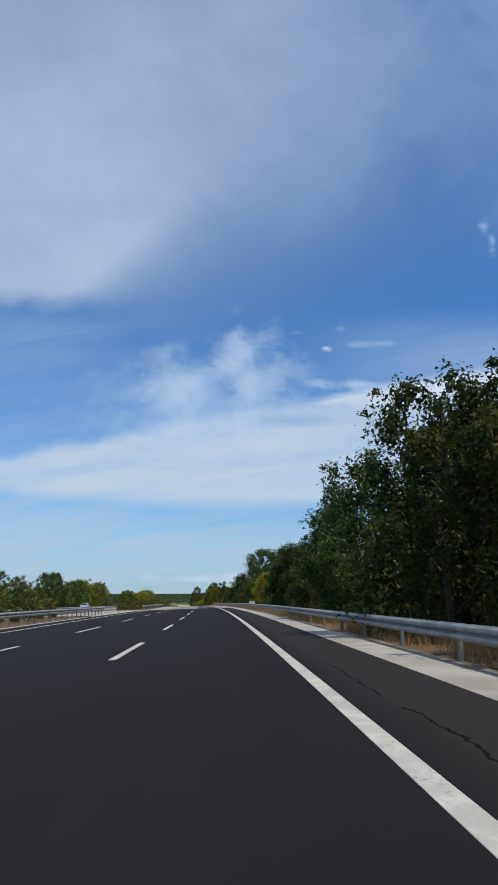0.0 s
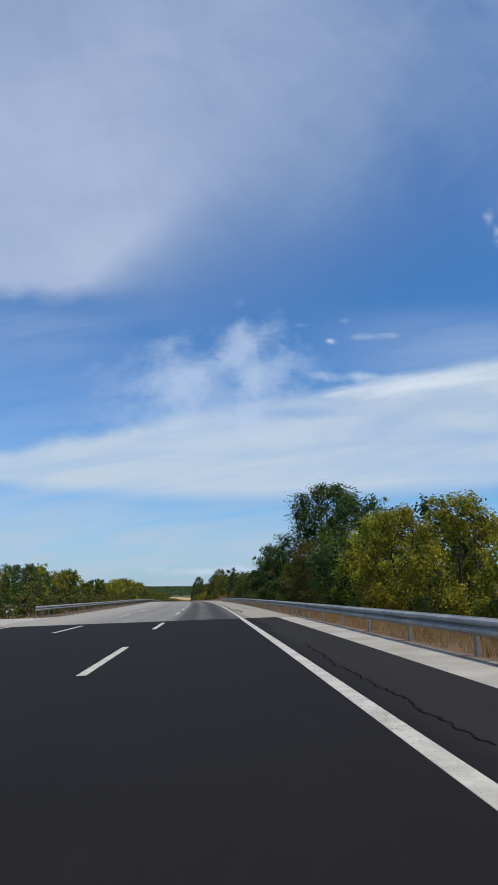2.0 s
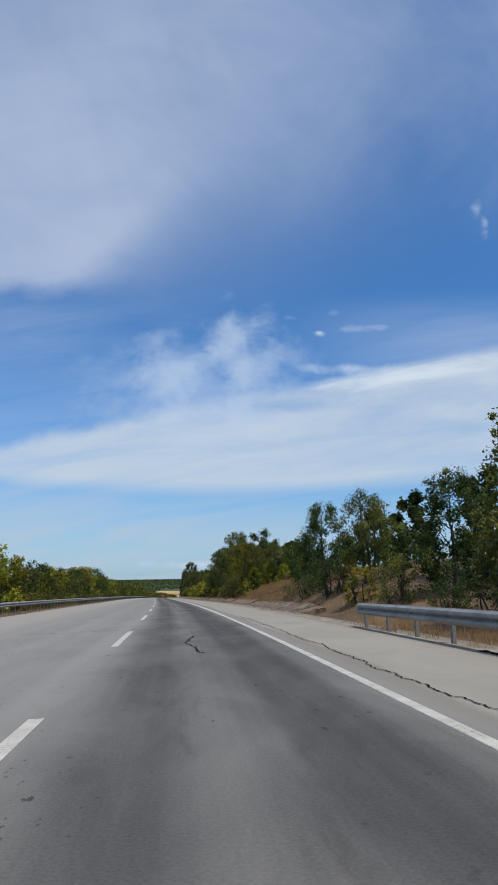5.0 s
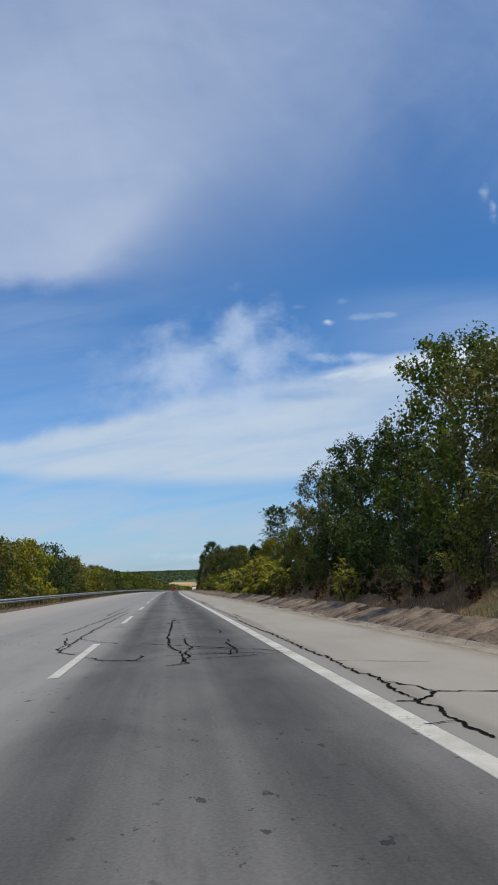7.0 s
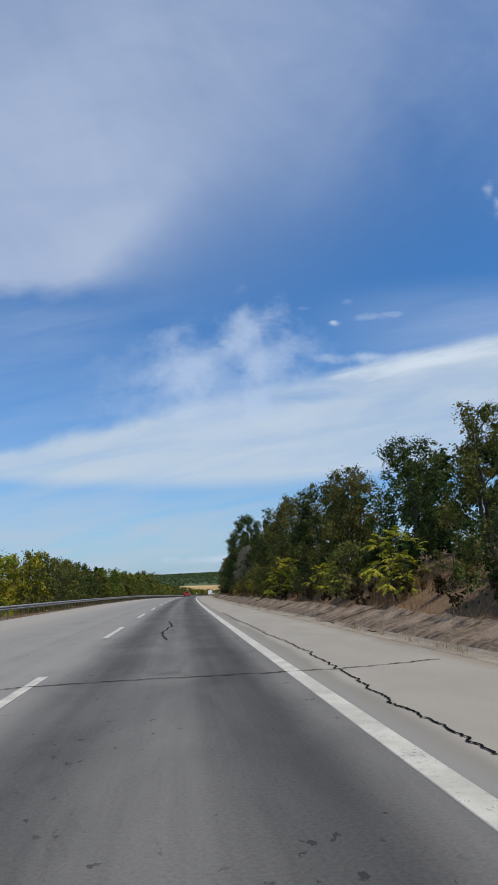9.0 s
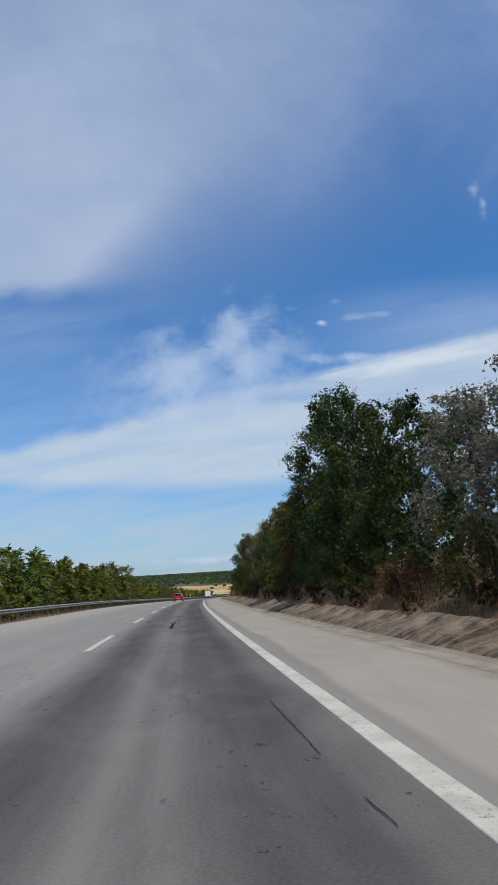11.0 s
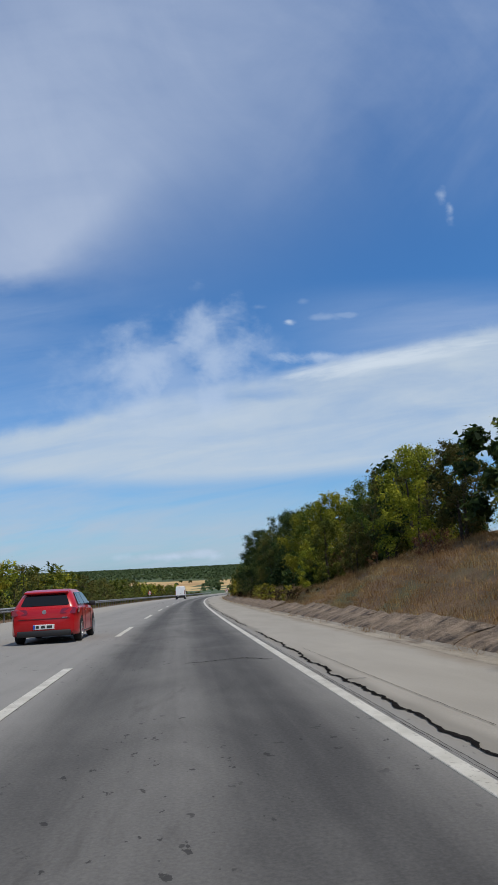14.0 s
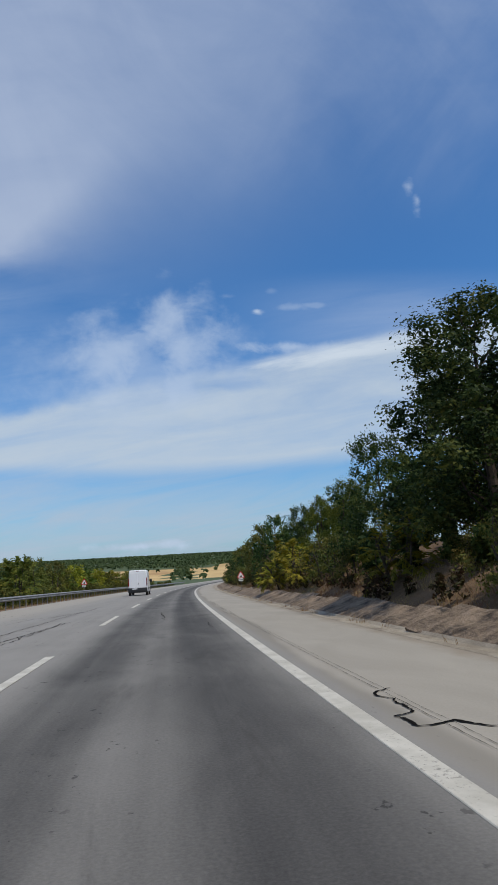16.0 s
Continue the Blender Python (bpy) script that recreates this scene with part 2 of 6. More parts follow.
    flecks = n.ramp(n.noise(n.vec(across, n.math("MULTIPLY", along, 0.62)), 7.5, 4, 0.62, 0.15), 0.63, 0.665)
    col = n.mix(n.math("MULTIPLY", n.math("MULTIPLY", flecks, n.math("MULTIPLY", swarm, n.ramp(across, 0.6, -0.1))), 0.70 * worn), col, (0.022, 0.022, 0.023, 1))
    spots = n.ramp(n.noise(n.vec(across, n.math("MULTIPLY", along, 0.7)), 5.5, 3, 0.6, 0.2), 0.715, 0.74)
    col = n.mix(n.math("MULTIPLY", n.math("MULTIPLY", spots, n.ramp(across, 1.2, 0.0)), 0.6 * worn), col, (0.024, 0.024, 0.025, 1))
    n.put(col, b.inputs["Base Color"])
    bump(n, b, grain, 0.22, 0.005)
    return m


def leaf_material(name, tones, rough=0.7):
    """Leaves: each takes its own tone; thin enough to let some light through."""
    m, n, b = material(name, rough, 0.0, 0.15)
    geo = n.tree.nodes.new("ShaderNodeNewGeometry")
    ramp = n.tree.nodes.new("ShaderNodeValToRGB")
    # clump-sized noise varies the tone, which also stands in for sunlit patches
    patch = n.noise(where(n), 0.55, 3, 0.6)
    lift = n.math("MULTIPLY", n.math("SUBTRACT", patch, 0.5), 2.2)
    n.put(n.math("ADD", n.math("MULTIPLY", geo.outputs["Random Per Island"], 0.75), n.math("ADD", lift, 0.12)), ramp.inputs[0])
    els = ramp.color_ramp.elements
    while len(els) < len(tones):
        els.new(0.5)
    for i, c in enumerate(tones):
        els[i].position, els[i].color = i / (len(tones) - 1), (*c, 1)
    info = n.tree.nodes.new("ShaderNodeObjectInfo")
    hsv = n.tree.nodes.new("ShaderNodeHueSaturation")
    n.link(ramp.outputs[0], hsv.inputs["Color"])
    n.put(n.math("ADD", 0.482, n.math("MULTIPLY", info.outputs["Random"], 0.036)), hsv.inputs["Hue"])
    n.put(n.math("ADD", 0.75, n.math("MULTIPLY", info.outputs["Random"], 0.5)), hsv.inputs["Value"])
    n.link(hsv.outputs[0], b.inputs["Base Color"])
    thin = n.tree.nodes.new("ShaderNodeBsdfTranslucent")
    n.link(hsv.outputs[0], thin.inputs["Color"])
    mix = n.tree.nodes.new("ShaderNodeMixShader")
    mix.inputs[0].default_value = 0.30
    n.link(b.outputs[0], mix.inputs[1])
    n.link(thin.outputs[0], mix.inputs[2])
    out = next(x for x in m.node_tree.nodes if x.type == "OUTPUT_MATERIAL")
    n.link(mix.outputs[0], out.inputs["Surface"])
    return m


ASPHALT_NEW = road_material("fresh asphalt", (0.0085, 0.0080, 0.0088), (0.0140, 0.0130, 0.0135), (0.026, 0.024, 0.023), 0.25)
ASPHALT_OLD = road_material("worn asphalt", (0.042, 0.042, 0.043), (0.250, 0.244, 0.230), (0.325, 0.305, 0.266), 1.0)
CONCRETE = mottled("verge concrete", (0.29, 0.27, 0.235), (0.43, 0.41, 0.37), 0.7, 25, 0.9, relief=0.5, depth=0.02, third=(0.27, 0.25, 0.22))
GUTTER = mottled("weathered gutter concrete", (0.20, 0.17, 0.13), (0.32, 0.285, 0.225), 0.9, 14, 0.92, relief=0.7, depth=0.04, third=(0.13, 0.10, 0.075))
def shaded_litter_concrete():
    """Pale concrete strip; dry leaves, soil and painted shadow over its outer side."""
    m, n, b = material("littered concrete with painted shadow", 0.92, 0.0, 0.2)
    uv = n.tree.nodes.new("ShaderNodeUVMap")
    sep = n.tree.nodes.new("ShaderNodeSeparateXYZ")
    n.link(uv.outputs[0], sep.inputs[0])
    p = n.vec(sep.outputs[0], sep.outputs[1])
    big, small = n.noise(p, 0.8, 6, 0.6, 0.4), n.noise(p, 24.0, 4, 0.7)
    col = n.mix(n.ramp(n.math("ADD", n.math("MULTIPLY", big, 0.6), n.math("MULTIPLY", small, 0.4)), 0.34, 0.66), (0.27, 0.25, 0.215, 1), (0.43, 0.41, 0.37, 1))
    rag = n.math("ADD", n.math("MULTIPLY", n.noise(p, 1.1, 7, 0.75), 1.2), n.math("MULTIPLY", small, 0.5))
    # the dark brown of the litter also carries the shadow along the border
    litter_shade = n.ramp(n.math("ADD", sep.outputs[0], rag), 3.45, 3.72)
    col = n.mix(n.math("MULTIPLY", litter_shade, 0.85), col, n.mix(small, (0.055, 0.038, 0.024, 1), (0.15, 0.105, 0.065, 1)))
    n.put(col, b.inputs["Base Color"])
    bump(n, b, small, 0.5, 0.02)
    return m


LITTER_SHADED = shaded_litter_concrete()
PAINT = worn_paint()
SEAL = mottled("bitumen seal", (0.008, 0.008, 0.008), (0.016, 0.015, 0.015), 4.0, 40, 0.85, spec=0.0, relief=0.05, depth=0.002)
STEEL = mottled("galvanised steel", (0.20, 0.205, 0.205), (0.33, 0.335, 0.33), 1.2, 18, 0.62, 0.35, 0.1, third=(0.22, 0.205, 0.18))
POST = mottled("weathered galvanised posts", (0.15, 0.145, 0.135), (0.27, 0.26, 0.24), 2.5, 20, 0.7, 0.2, 0.1)
SOIL = mottled("dry ground", (0.075, 0.045, 0.024), (0.175, 0.110, 0.058), 0.25, 3.0, 0.95, relief=0.9, depth=0.12, third=(0.07, 0.075, 0.032))
BARK = mottled("bark", (0.035, 0.028, 0.021), (0.085, 0.068, 0.052), 3.0, 22, 0.95, relief=0.9, depth=0.03)
LEAF_DARK = leaf_material("dark green leaves", [(0.014, 0.030, 0.010), (0.032, 0.060, 0.017), (0.060, 0.090, 0.022), (0.12, 0.135, 0.030)])
LEAF_OLIVE = leaf_material("olive green leaves", [(0.040, 0.056, 0.016), (0.088, 0.102, 0.024), (0.14, 0.138, 0.030), (0.19, 0.142, 0.040)])
LEAF_YELLOW = leaf_material("yellow-green leaves", [(0.095, 0.115, 0.012), (0.19, 0.20, 0.018), (0.28, 0.265, 0.024), (0.34, 0.29, 0.03)])
LEAF_GREY = leaf_material("grey-green leaves", [(0.12, 0.125, 0.090), (0.20, 0.20, 0.145), (0.27, 0.26, 0.19), (0.16, 0.12, 0.08)])
LEAF_BROWN = leaf_material("withered brown leaves", [(0.10, 0.045, 0.022), (0.17, 0.085, 0.04), (0.22, 0.13, 0.06), (0.12, 0.09, 0.045)])
GRASS_DRY = leaf_material("dry grass blades", [(0.22, 0.14, 0.06), (0.34, 0.23, 0.10), (0.42, 0.31, 0.15), (0.28, 0.19, 0.08)], 0.8)
RUBBLE = mottled("weathered revetment concrete", (0.095, 0.068, 0.046), (0.27, 0.205, 0.145), 2.2, 11.0, 0.95, relief=1.0, depth=0.08, third=(0.035, 0.026, 0.02))
STUBBLE = mottled("harvested field", (0.40, 0.27, 0.11), (0.52, 0.37, 0.17), 0.012, 0.4, 0.95, relief=0.3, third=(0.34, 0.21, 0.09))
WOODFLOOR = mottled("woodland floor", (0.048, 0.075, 0.030), (0.072, 0.100, 0.040), 0.02, 0.5, 0.95, relief=0.3)


def plain(name, colour, rough=0.4, metal=0.0, coat=0.0, spec=0.5):
    """Paint, glass or plastic with a faint unevenness in its gloss."""
    m, n, b = material(name, rough, metal, spec)
    p = where(n)
    g = n.noise(p, 9.0, 4, 0.6)
    n.put(n.mix(g, tuple(c * 0.93 for c in colour) + (1,), (*colour, 1)), b.inputs["Base Color"])
    n.put(n.math("ADD", rough - 0.04, n.math("MULTIPLY", g, 0.08)), b.inputs["Roughness"])
    b.inputs["Coat Weight"].default_value, b.inputs["Coat Roughness"].default_value = coat, 0.06
    return m


RED = plain("red car paint", (0.44, 0.006, 0.010), 0.30, 0.0, 0.5, 0.3)
WHITE = plain("white van paint", (0.86, 0.86, 0.86), 0.35, 0.0, 0.6)
SILVER = plain("silver car paint", (0.50, 0.52, 0.54), 0.3, 0.6, 0.6)
GLASS = plain("dark tinted glass", (0.006, 0.007, 0.008), 0.08, 0.0, 0.0, 0.35)
BLACK = plain("black plastic", (0.018, 0.018, 0.019), 0.55)
TYRE = plain("tyre rubber", (0.016, 0.016, 0.016), 0.8)
ALLOY = plain("alloy wheel", (0.55, 0.56, 0.58), 0.3, 0.9)
LAMP_RED = plain("red lamp lens", (0.20, 0.004, 0.006), 0.12, 0.0, 0.9)
LAMP_CLEAR = plain("clear lamp lens", (0.75, 0.75, 0.74), 0.12, 0.0, 0.5)
PLATE = plain("white plate", (0.78, 0.78, 0.76), 0.4)
PLATE_BLUE = plain("blue plate band", (0.02, 0.08, 0.45), 0.4)
SIGN_RED = plain("red sign border", (0.62, 0.02, 0.02), 0.4)
SIGN_WHITE = plain("white sign face", (0.80, 0.80, 0.77), 0.45)
INK = plain("dark lettering", (0.03, 0.03, 0.03), 0.6)
LEAF_FEATHER = leaf_material("fresh green leaves", [(0.040, 0.068, 0.012), (0.080, 0.115, 0.018), (0.13, 0.155, 0.022), (0.20, 0.19, 0.03)])
GRASS_RUST = leaf_material("rust-brown dry grass", [(0.14, 0.062, 0.030), (0.21, 0.105, 0.048), (0.28, 0.16, 0.075), (0.34, 0.225, 0.115)], 0.8)
LEAF_RUSSET = leaf_material("green leaves turning russet", [(0.030, 0.042, 0.014), (0.070, 0.072, 0.020), (0.13, 0.085, 0.026), (0.22, 0.085, 0.030)])
# brown and green leaf tones, kept dark to hold the bank's shade
LEAF_SHADE_MIX = leaf_material("withered and green leaves in shade tones", [(0.040, 0.026, 0.014), (0.075, 0.045, 0.024), (0.050, 0.055, 0.018), (0.12, 0.075, 0.036)])


# ---- the road's line: heading, fall and cross slope in degrees, every 40 m from -40 m ----
HEADING = [1.22, 2.14, 3.06, 3.64, 4.01, 4.57, 5.58, 6.59, 7.22, 7.49, 7.42, 6.96, 6.39, 5.41, 4.25, 3.17, 2.26, 1.06, -0.30, -1.66, -3.02, -4.37, -5.73, -7.09, -8.45, -9.81, -11.17]
GRADE = [-0.27, -0.21, -0.15, -0.36, -0.45, -0.49, -0.61, -0.81, -1.00, -0.93, -0.97, -1.01, -1.07, -1.08, -1.32, -1.54, -1.56, -1.56, -1.56, -1.56, -1.56, -1.56, -1.56, -1.56, -1.56, -1.56, -1.56]
BANK = [-1.49, -1.50, -1.63, -1.77, -1.89, -1.78, -1.42, -1.03, -0.72, -0.59, -0.44, -0.35, -0.15, -0.23, -0.14, -0.33, -0.21, -0.20, -0.18, -0.17, -0.16, -0.15, -0.15, -0.14, -0.14, -0.14, -0.13]

KNOT = [-40.0 + 40.0 * i for i in range(len(HEADING))]
S_AXIS = np.arange(-400.0, 5000.1, 2.0)
_h = np.radians(np.interp(S_AXIS, KNOT, HEADING))
_g = np.radians(np.interp(S_AXIS, KNOT, GRADE))
_g = np.where(S_AXIS > 760, _g * np.clip((1300 - S_AXIS) / 540.0, 0, 1), _g)
_x, _y, _z = np.cumsum(-np.sin(_h) * 2), np.cumsum(np.cos(_h) * 2), np.cumsum(_g * 2)
for _a in (_x, _y, _z):
    _a -= np.interp(0.0, S_AXIS, _a)


def heading(s):
    return float(np.interp(s, KNOT, HEADING))


def spot(s, lat, z=0.0):
    """World place of a point s metres along the road, lat metres right of its edge line, z above the carriageway's slope."""
    a, c = math.radians(heading(s)), math.radians(float(np.interp(s, KNOT, BANK)))
    fall = -c * max(-16.0, min(6.0, lat))
    return Vector((np.interp(s, S_AXIS, _x) + lat * math.cos(a), np.interp(s, S_AXIS, _y) + lat * math.sin(a), np.interp(s, S_AXIS, _z) + fall + z))


def spot_matrix(s, lat, z=0.0, turn=0.0, scale=1.0, sloped=False):
    m = Matrix.Translation(spot(s, lat, z)) @ Matrix.Rotation(math.radians(heading(s) + turn), 4, "Z")
    if sloped:
        m = m @ Matrix.Rotation(math.radians(float(np.interp(s, KNOT, GRADE))), 4, "X") @ Matrix.Rotation(math.radians(float(np.interp(s, KNOT, BANK))), 4, "Y")
    return m @ Matrix.Diagonal((scale, scale, scale, 1))


def verge(s):
    """By how much the hard shoulder is wider (+) or narrower (-) than 2.66 m."""
    return float(np.interp(s, [110, 250, 330, 420, 470, 560, 620, 900], [0.0, 0.12, 0.10, -0.42, -0.42, -0.20, -0.12, -0.12]))


def step(a, b, x):
    t = max(0.0, min(1.0, (x - a) / (b - a)))
    return t * t * (3 - 2 * t)


def ground_z(s, lat):
    """Height of the ground over the road's slope."""
    cut = step(196, 236, s) * (1 - step(760, 840, s))
    rough = noise.noise((s * 0.06, lat * 0.09, 1.7)) * 0.35 + noise.noise((s * 0.31, lat * 0.4, 4.1)) * 0.12
    if lat > -0.5:
        if lat < 2.6:
            return -0.30
        low = -0.10 - 0.75 * step(3.4, 9.0, lat)
        bank = -0.1 + 1.5 * step(4.0, 7.5, lat) + 1.3 * step(6.5, 13.0, lat) + 1.0 * step(13, 30, lat)
        knoll = max(-0.6 * step(236, 246, s) * (1 - step(256, 268, s)), step(540, 550, s) * (1 - step(566, 578, s)))
        bank += 0.45 * knoll * step(5.0, 9.5, lat)
        z = low * (1 - cut) + bank * cut + rough * step(4.2, 8.0, lat)
        return z + 7.0 * step(60, 400, lat)
    if lat > -12.2:
        return -0.30
    early = 1 - step(210, 280, s)
    drop = -0.12 - 0.9 * step(-15.0, -20.0, lat) * (1 - early) + rough * step(-14.2, -18.0, lat) * (1 - early) - 0.30 * early * step(-22, -24, lat) * (1 - step(-37, -39, lat))
    return drop


def far_hills(x, y):
    """Rise of the low wooded ridges beyond the valley."""
    d = math.hypot(x + 60, y - 500)
    return 30.0 * step(850, 1750, d) * (0.95 + 0.30 * noise.noise((x * 0.0013, y * 0.0013, 3.0)))


def is_field(x, y):
    return -190 < x < 70 and 1215 < y < 1670 + 40 * math.sin(x * 0.02) and not (-75 < x < -52)


def land(s, lat):
    p = spot(s, lat, ground_z(s, lat))
    far = max(step(60, 260, abs(lat + 5)), step(820, 1100, s))
    p.z += far_hills(p.x, p.y) * far
    if s > 900:
        p.z -= 1.2 * step(900, 1000, s)
    return p


def mesh_object(name, verts, faces, mat, parent=None, uvs=None, smooth=False, label=""):
    me = bpy.data.meshes.new(name)
    me.from_pydata([tuple(v) for v in verts], [], faces)
    if uvs is not None:
        layer = me.uv_layers.new(name="UVMap")
        idx = np.empty(len(me.loops), dtype=np.int32)
        me.loops.foreach_get("vertex_index", idx)
        layer.data.foreach_set("uv", np.asarray(uvs, dtype=np.float32)[idx].ravel())
    if smooth:
        me.polygons.foreach_set("use_smooth", [True] * len(me.polygons))
    me.materials.append(mat)
    me.update()
    ob = new(name, me)
    if parent is not None:
        ob.parent = parent
    if label:
        tagged(ob, label)
    return ob


def part(name, bm, mat, parent=None, label=""):
    me = bpy.data.meshes.new(name)
    bm.to_mesh(me)
    bm.free()
    me.materials.append(mat)
    ob = new(name, me)
    if parent is not None:
        ob.parent = parent
    if label:
        tagged(ob, label)
    return ob


def grid_faces(rows, cols):
    return [(r * cols + c, r * cols + c + 1, (r + 1) * cols + c + 1, (r + 1) * cols + c) for r in range(rows - 1) for c in range(cols - 1)]


def ribbon(name, s0, s1, profile, mat, ds=4.0, label="", kind="structure", parent=None, smooth=False):
    """A strip along the road; profile: (lat, z) points from left to right."""
    count = max(2, int(round((s1 - s0) / ds)) + 1)
    ss = [s0 + (s1 - s0) * i / (count - 1) for i in range(count)]
    verts = [spot(s, la + (verge(s) if la > 2.5 and s0 >= 110 else 0.0), z) for s in ss for la, z in profile]
    uvs = [(la, s) for s in ss for la, z in profile]
    ob = mesh_object(name, verts, grid_faces(count, len(profile)), mat, parent, uvs, smooth)
    return tagged(ob, label, "", "", kind) if label else ob


def make_ground():
    ss = list(np.arange(-300, -40, 20)) + list(np.arange(-40, 800, 3.0)) + list(np.arange(800, 1400, 15)) + list(np.arange(1400, 4700, 100))
    lats = [-2400, -1900, -1500, -1200, -950, -750, -600, -480, -380, -300, -240, -190, -150, -120, -95, -75, -62, -50, -41, -33, -27, -23, -20, -18, -16, -14.5, -13.2, -12.3, -11.9,
            2.0, 2.62, 2.7, 3.4, 4.2, 5.0, 5.8, 6.6, 7.5, 8.5, 10, 12, 15, 19, 24, 30, 40, 55, 75, 100, 140, 200, 300, 420, 560, 720, 900, 1150, 1400]
    verts = [land(s, la + (verge(s) if 2.0 < la < 9 else 0.0)) for s in ss for la in lats]
    ob = mesh_object("ground", verts, grid_faces(len(ss), len(lats)), SOIL, smooth=True)
    ob.data.materials.append(WOODFLOOR)
    ob.data.materials.append(STUBBLE)
    for f in ob.data.polygons:
        c = f.center
        r, k = divmod(f.index, len(lats) - 1)
        if is_field(c.x, c.y):
            f.material_index = 2
        elif ss[r] > 790 or lats[k] < -40 or lats[k] > 120:
            f.material_index = 1
    tagged(ob, "dry grassy soil with patches of green", "ground", "", "structure")


make_ground()
SEAM = 110.5
END = 1250.0
ribbon("road_1", -200, SEAM, [(-12.3, -0.28), (-12.3, 0.0), (-11.45, 0.0), (-7, 0.0), (-3.5, 0.0), (0, 0.0), (1.72, 0.0), (1.72, -0.28)], ASPHALT_NEW, label="freshly laid black asphalt carriageway")
ribbon("road_2", SEAM, END, [(-12.3, -0.28), (-12.3, -0.004), (-8, -0.004), (-3.5, -0.004), (0, -0.004), (2.66, -0.004), (2.66, -0.28)], ASPHALT_OLD, label="worn grey asphalt carriageway with pale shoulder")
ribbon("pavement_1", -200, SEAM, [(1.724, -0.28), (1.724, -0.015), (2.3, -0.012), (3.0, -0.02), (3.15, -0.28)], LITTER_SHADED, label="pale concrete strip beside the black shoulder")
ribbon("pavement_2", -200, SEAM, [(-13.0, -0.28), (-12.9, -0.02), (-12.304, -0.01), (-12.304, -0.28)], CONCRETE, label="pale concrete strip at the left verge")
ribbon("road_3", -200, 300, [(-37.0, -0.5), (-37.0, -0.16), (-30, -0.16), (-23.0, -0.16), (-23.0, -0.5)], ASPHALT_OLD, label="grey asphalt of the opposite carriageway")
ribbon("pavement_3", 72, 128, [(-18.6, -0.3), (-18.6, -0.035), (-15.5, -0.03), (-13.0, -0.03), (-12.31, -0.02), (-12.31, -0.3)], CONCRETE, label="pale concrete paving of the median opening")


# ---- road markings ----
def strip_mesh(name, half, length, thick=0.004):
    bm = bmesh.new()
    bmesh.ops.create_cube(bm, size=1.0, matrix=Matrix.Translation((0, length / 2, 0)) @ Matrix.Diagonal((half * 2, length, thick, 1)))
    me = bpy.data.meshes.new(name)
    bm.to_mesh(me)
    bm.free()
    me.materials.append(PAINT)
    return me


EDGE_S = [-60, 110, 111, 215, 240, 485, 510, 580, 600, 900]
EDGE_LEFT = [-0.09, -0.09, -0.025, -0.025, -0.09, -0.09, -0.05, -0.05, -0.07, -0.07]
EDGE_RIGHT = [0.12, 0.12, 0.110, 0.110, 0.12, 0.12, 0.090, 0.090, 0.115, 0.115]


def make_markings():
    ss = list(np.arange(-60.0, 108.1, 3.0)) + [SEAM - 0.2, SEAM + 0.2] + list(np.arange(113.0, 900.1, 3.0))
    verts, uvs = [], []
    for s in ss:
        left = float(np.interp(s, EDGE_S, EDGE_LEFT))
        right = float(np.interp(s, EDGE_S, EDGE_RIGHT))
        for la, z in ((left, -0.002), (left + 0.006, 0.0035), (right - 0.006, 0.0035), (right, -0.002)):
            verts.append(spot(s, la, z))
            uvs.append((la, s))
    edge = mesh_object("edge_line", verts, grid_faces(len(ss), 4), PAINT, None, uvs)
    tagged(edge, "solid white painted edge line, slightly worn", "road marking", "", "structure")
    inner = ribbon("edge_line", -60, SEAM - 0.3, [(-11.0, 0.0), (-10.995, 0.006), (-10.86, 0.006), (-10.855, 0.0)], PAINT, 3.0)
    tagged(inner, "solid white painted line beside the median", "road marking", "", "structure")
    dash = strip_mesh("dash", 0.078, 5.9)
    for lat in (-3.6, -7.2):
        owner = tagged(new("lane_line"), "broken white painted lane line", "road marking", "", "structure")
        s = 0.3 - 14.6 * 3
        while s < SEAM - 6:
            d = new("dash", dash)
            d.parent = owner
            d.matrix_basis = spot_matrix(s, lat, 0.004, 0, 1, True)
            s += 14.6
        s = 122.0
        while s < (900 if lat > -5 else 150):
            d = new("dash", dash)
            d.parent = owner
            d.matrix_basis = spot_matrix(s, lat, 0.002, 0, 1, True)
            s += 14.6


make_markings()


# ---- guard rails ----
def beam_profile():
    """W-shaped steel beam, 0.31 m high: (depth, height) round the sheet."""
    front = [(0.0, -0.155), (0.012, -0.14), (0.075, -0.105), (0.083, -0.075), (0.075, -0.045), (0.012, -0.012), (0.0, 0.0), (0.012, 0.012), (0.075, 0.045), (0.083, 0.075), (0.075, 0.105), (0.012, 0.14), (0.0, 0.155)]
    return front + [(d - 0.006, z) for d, z in reversed(front)]


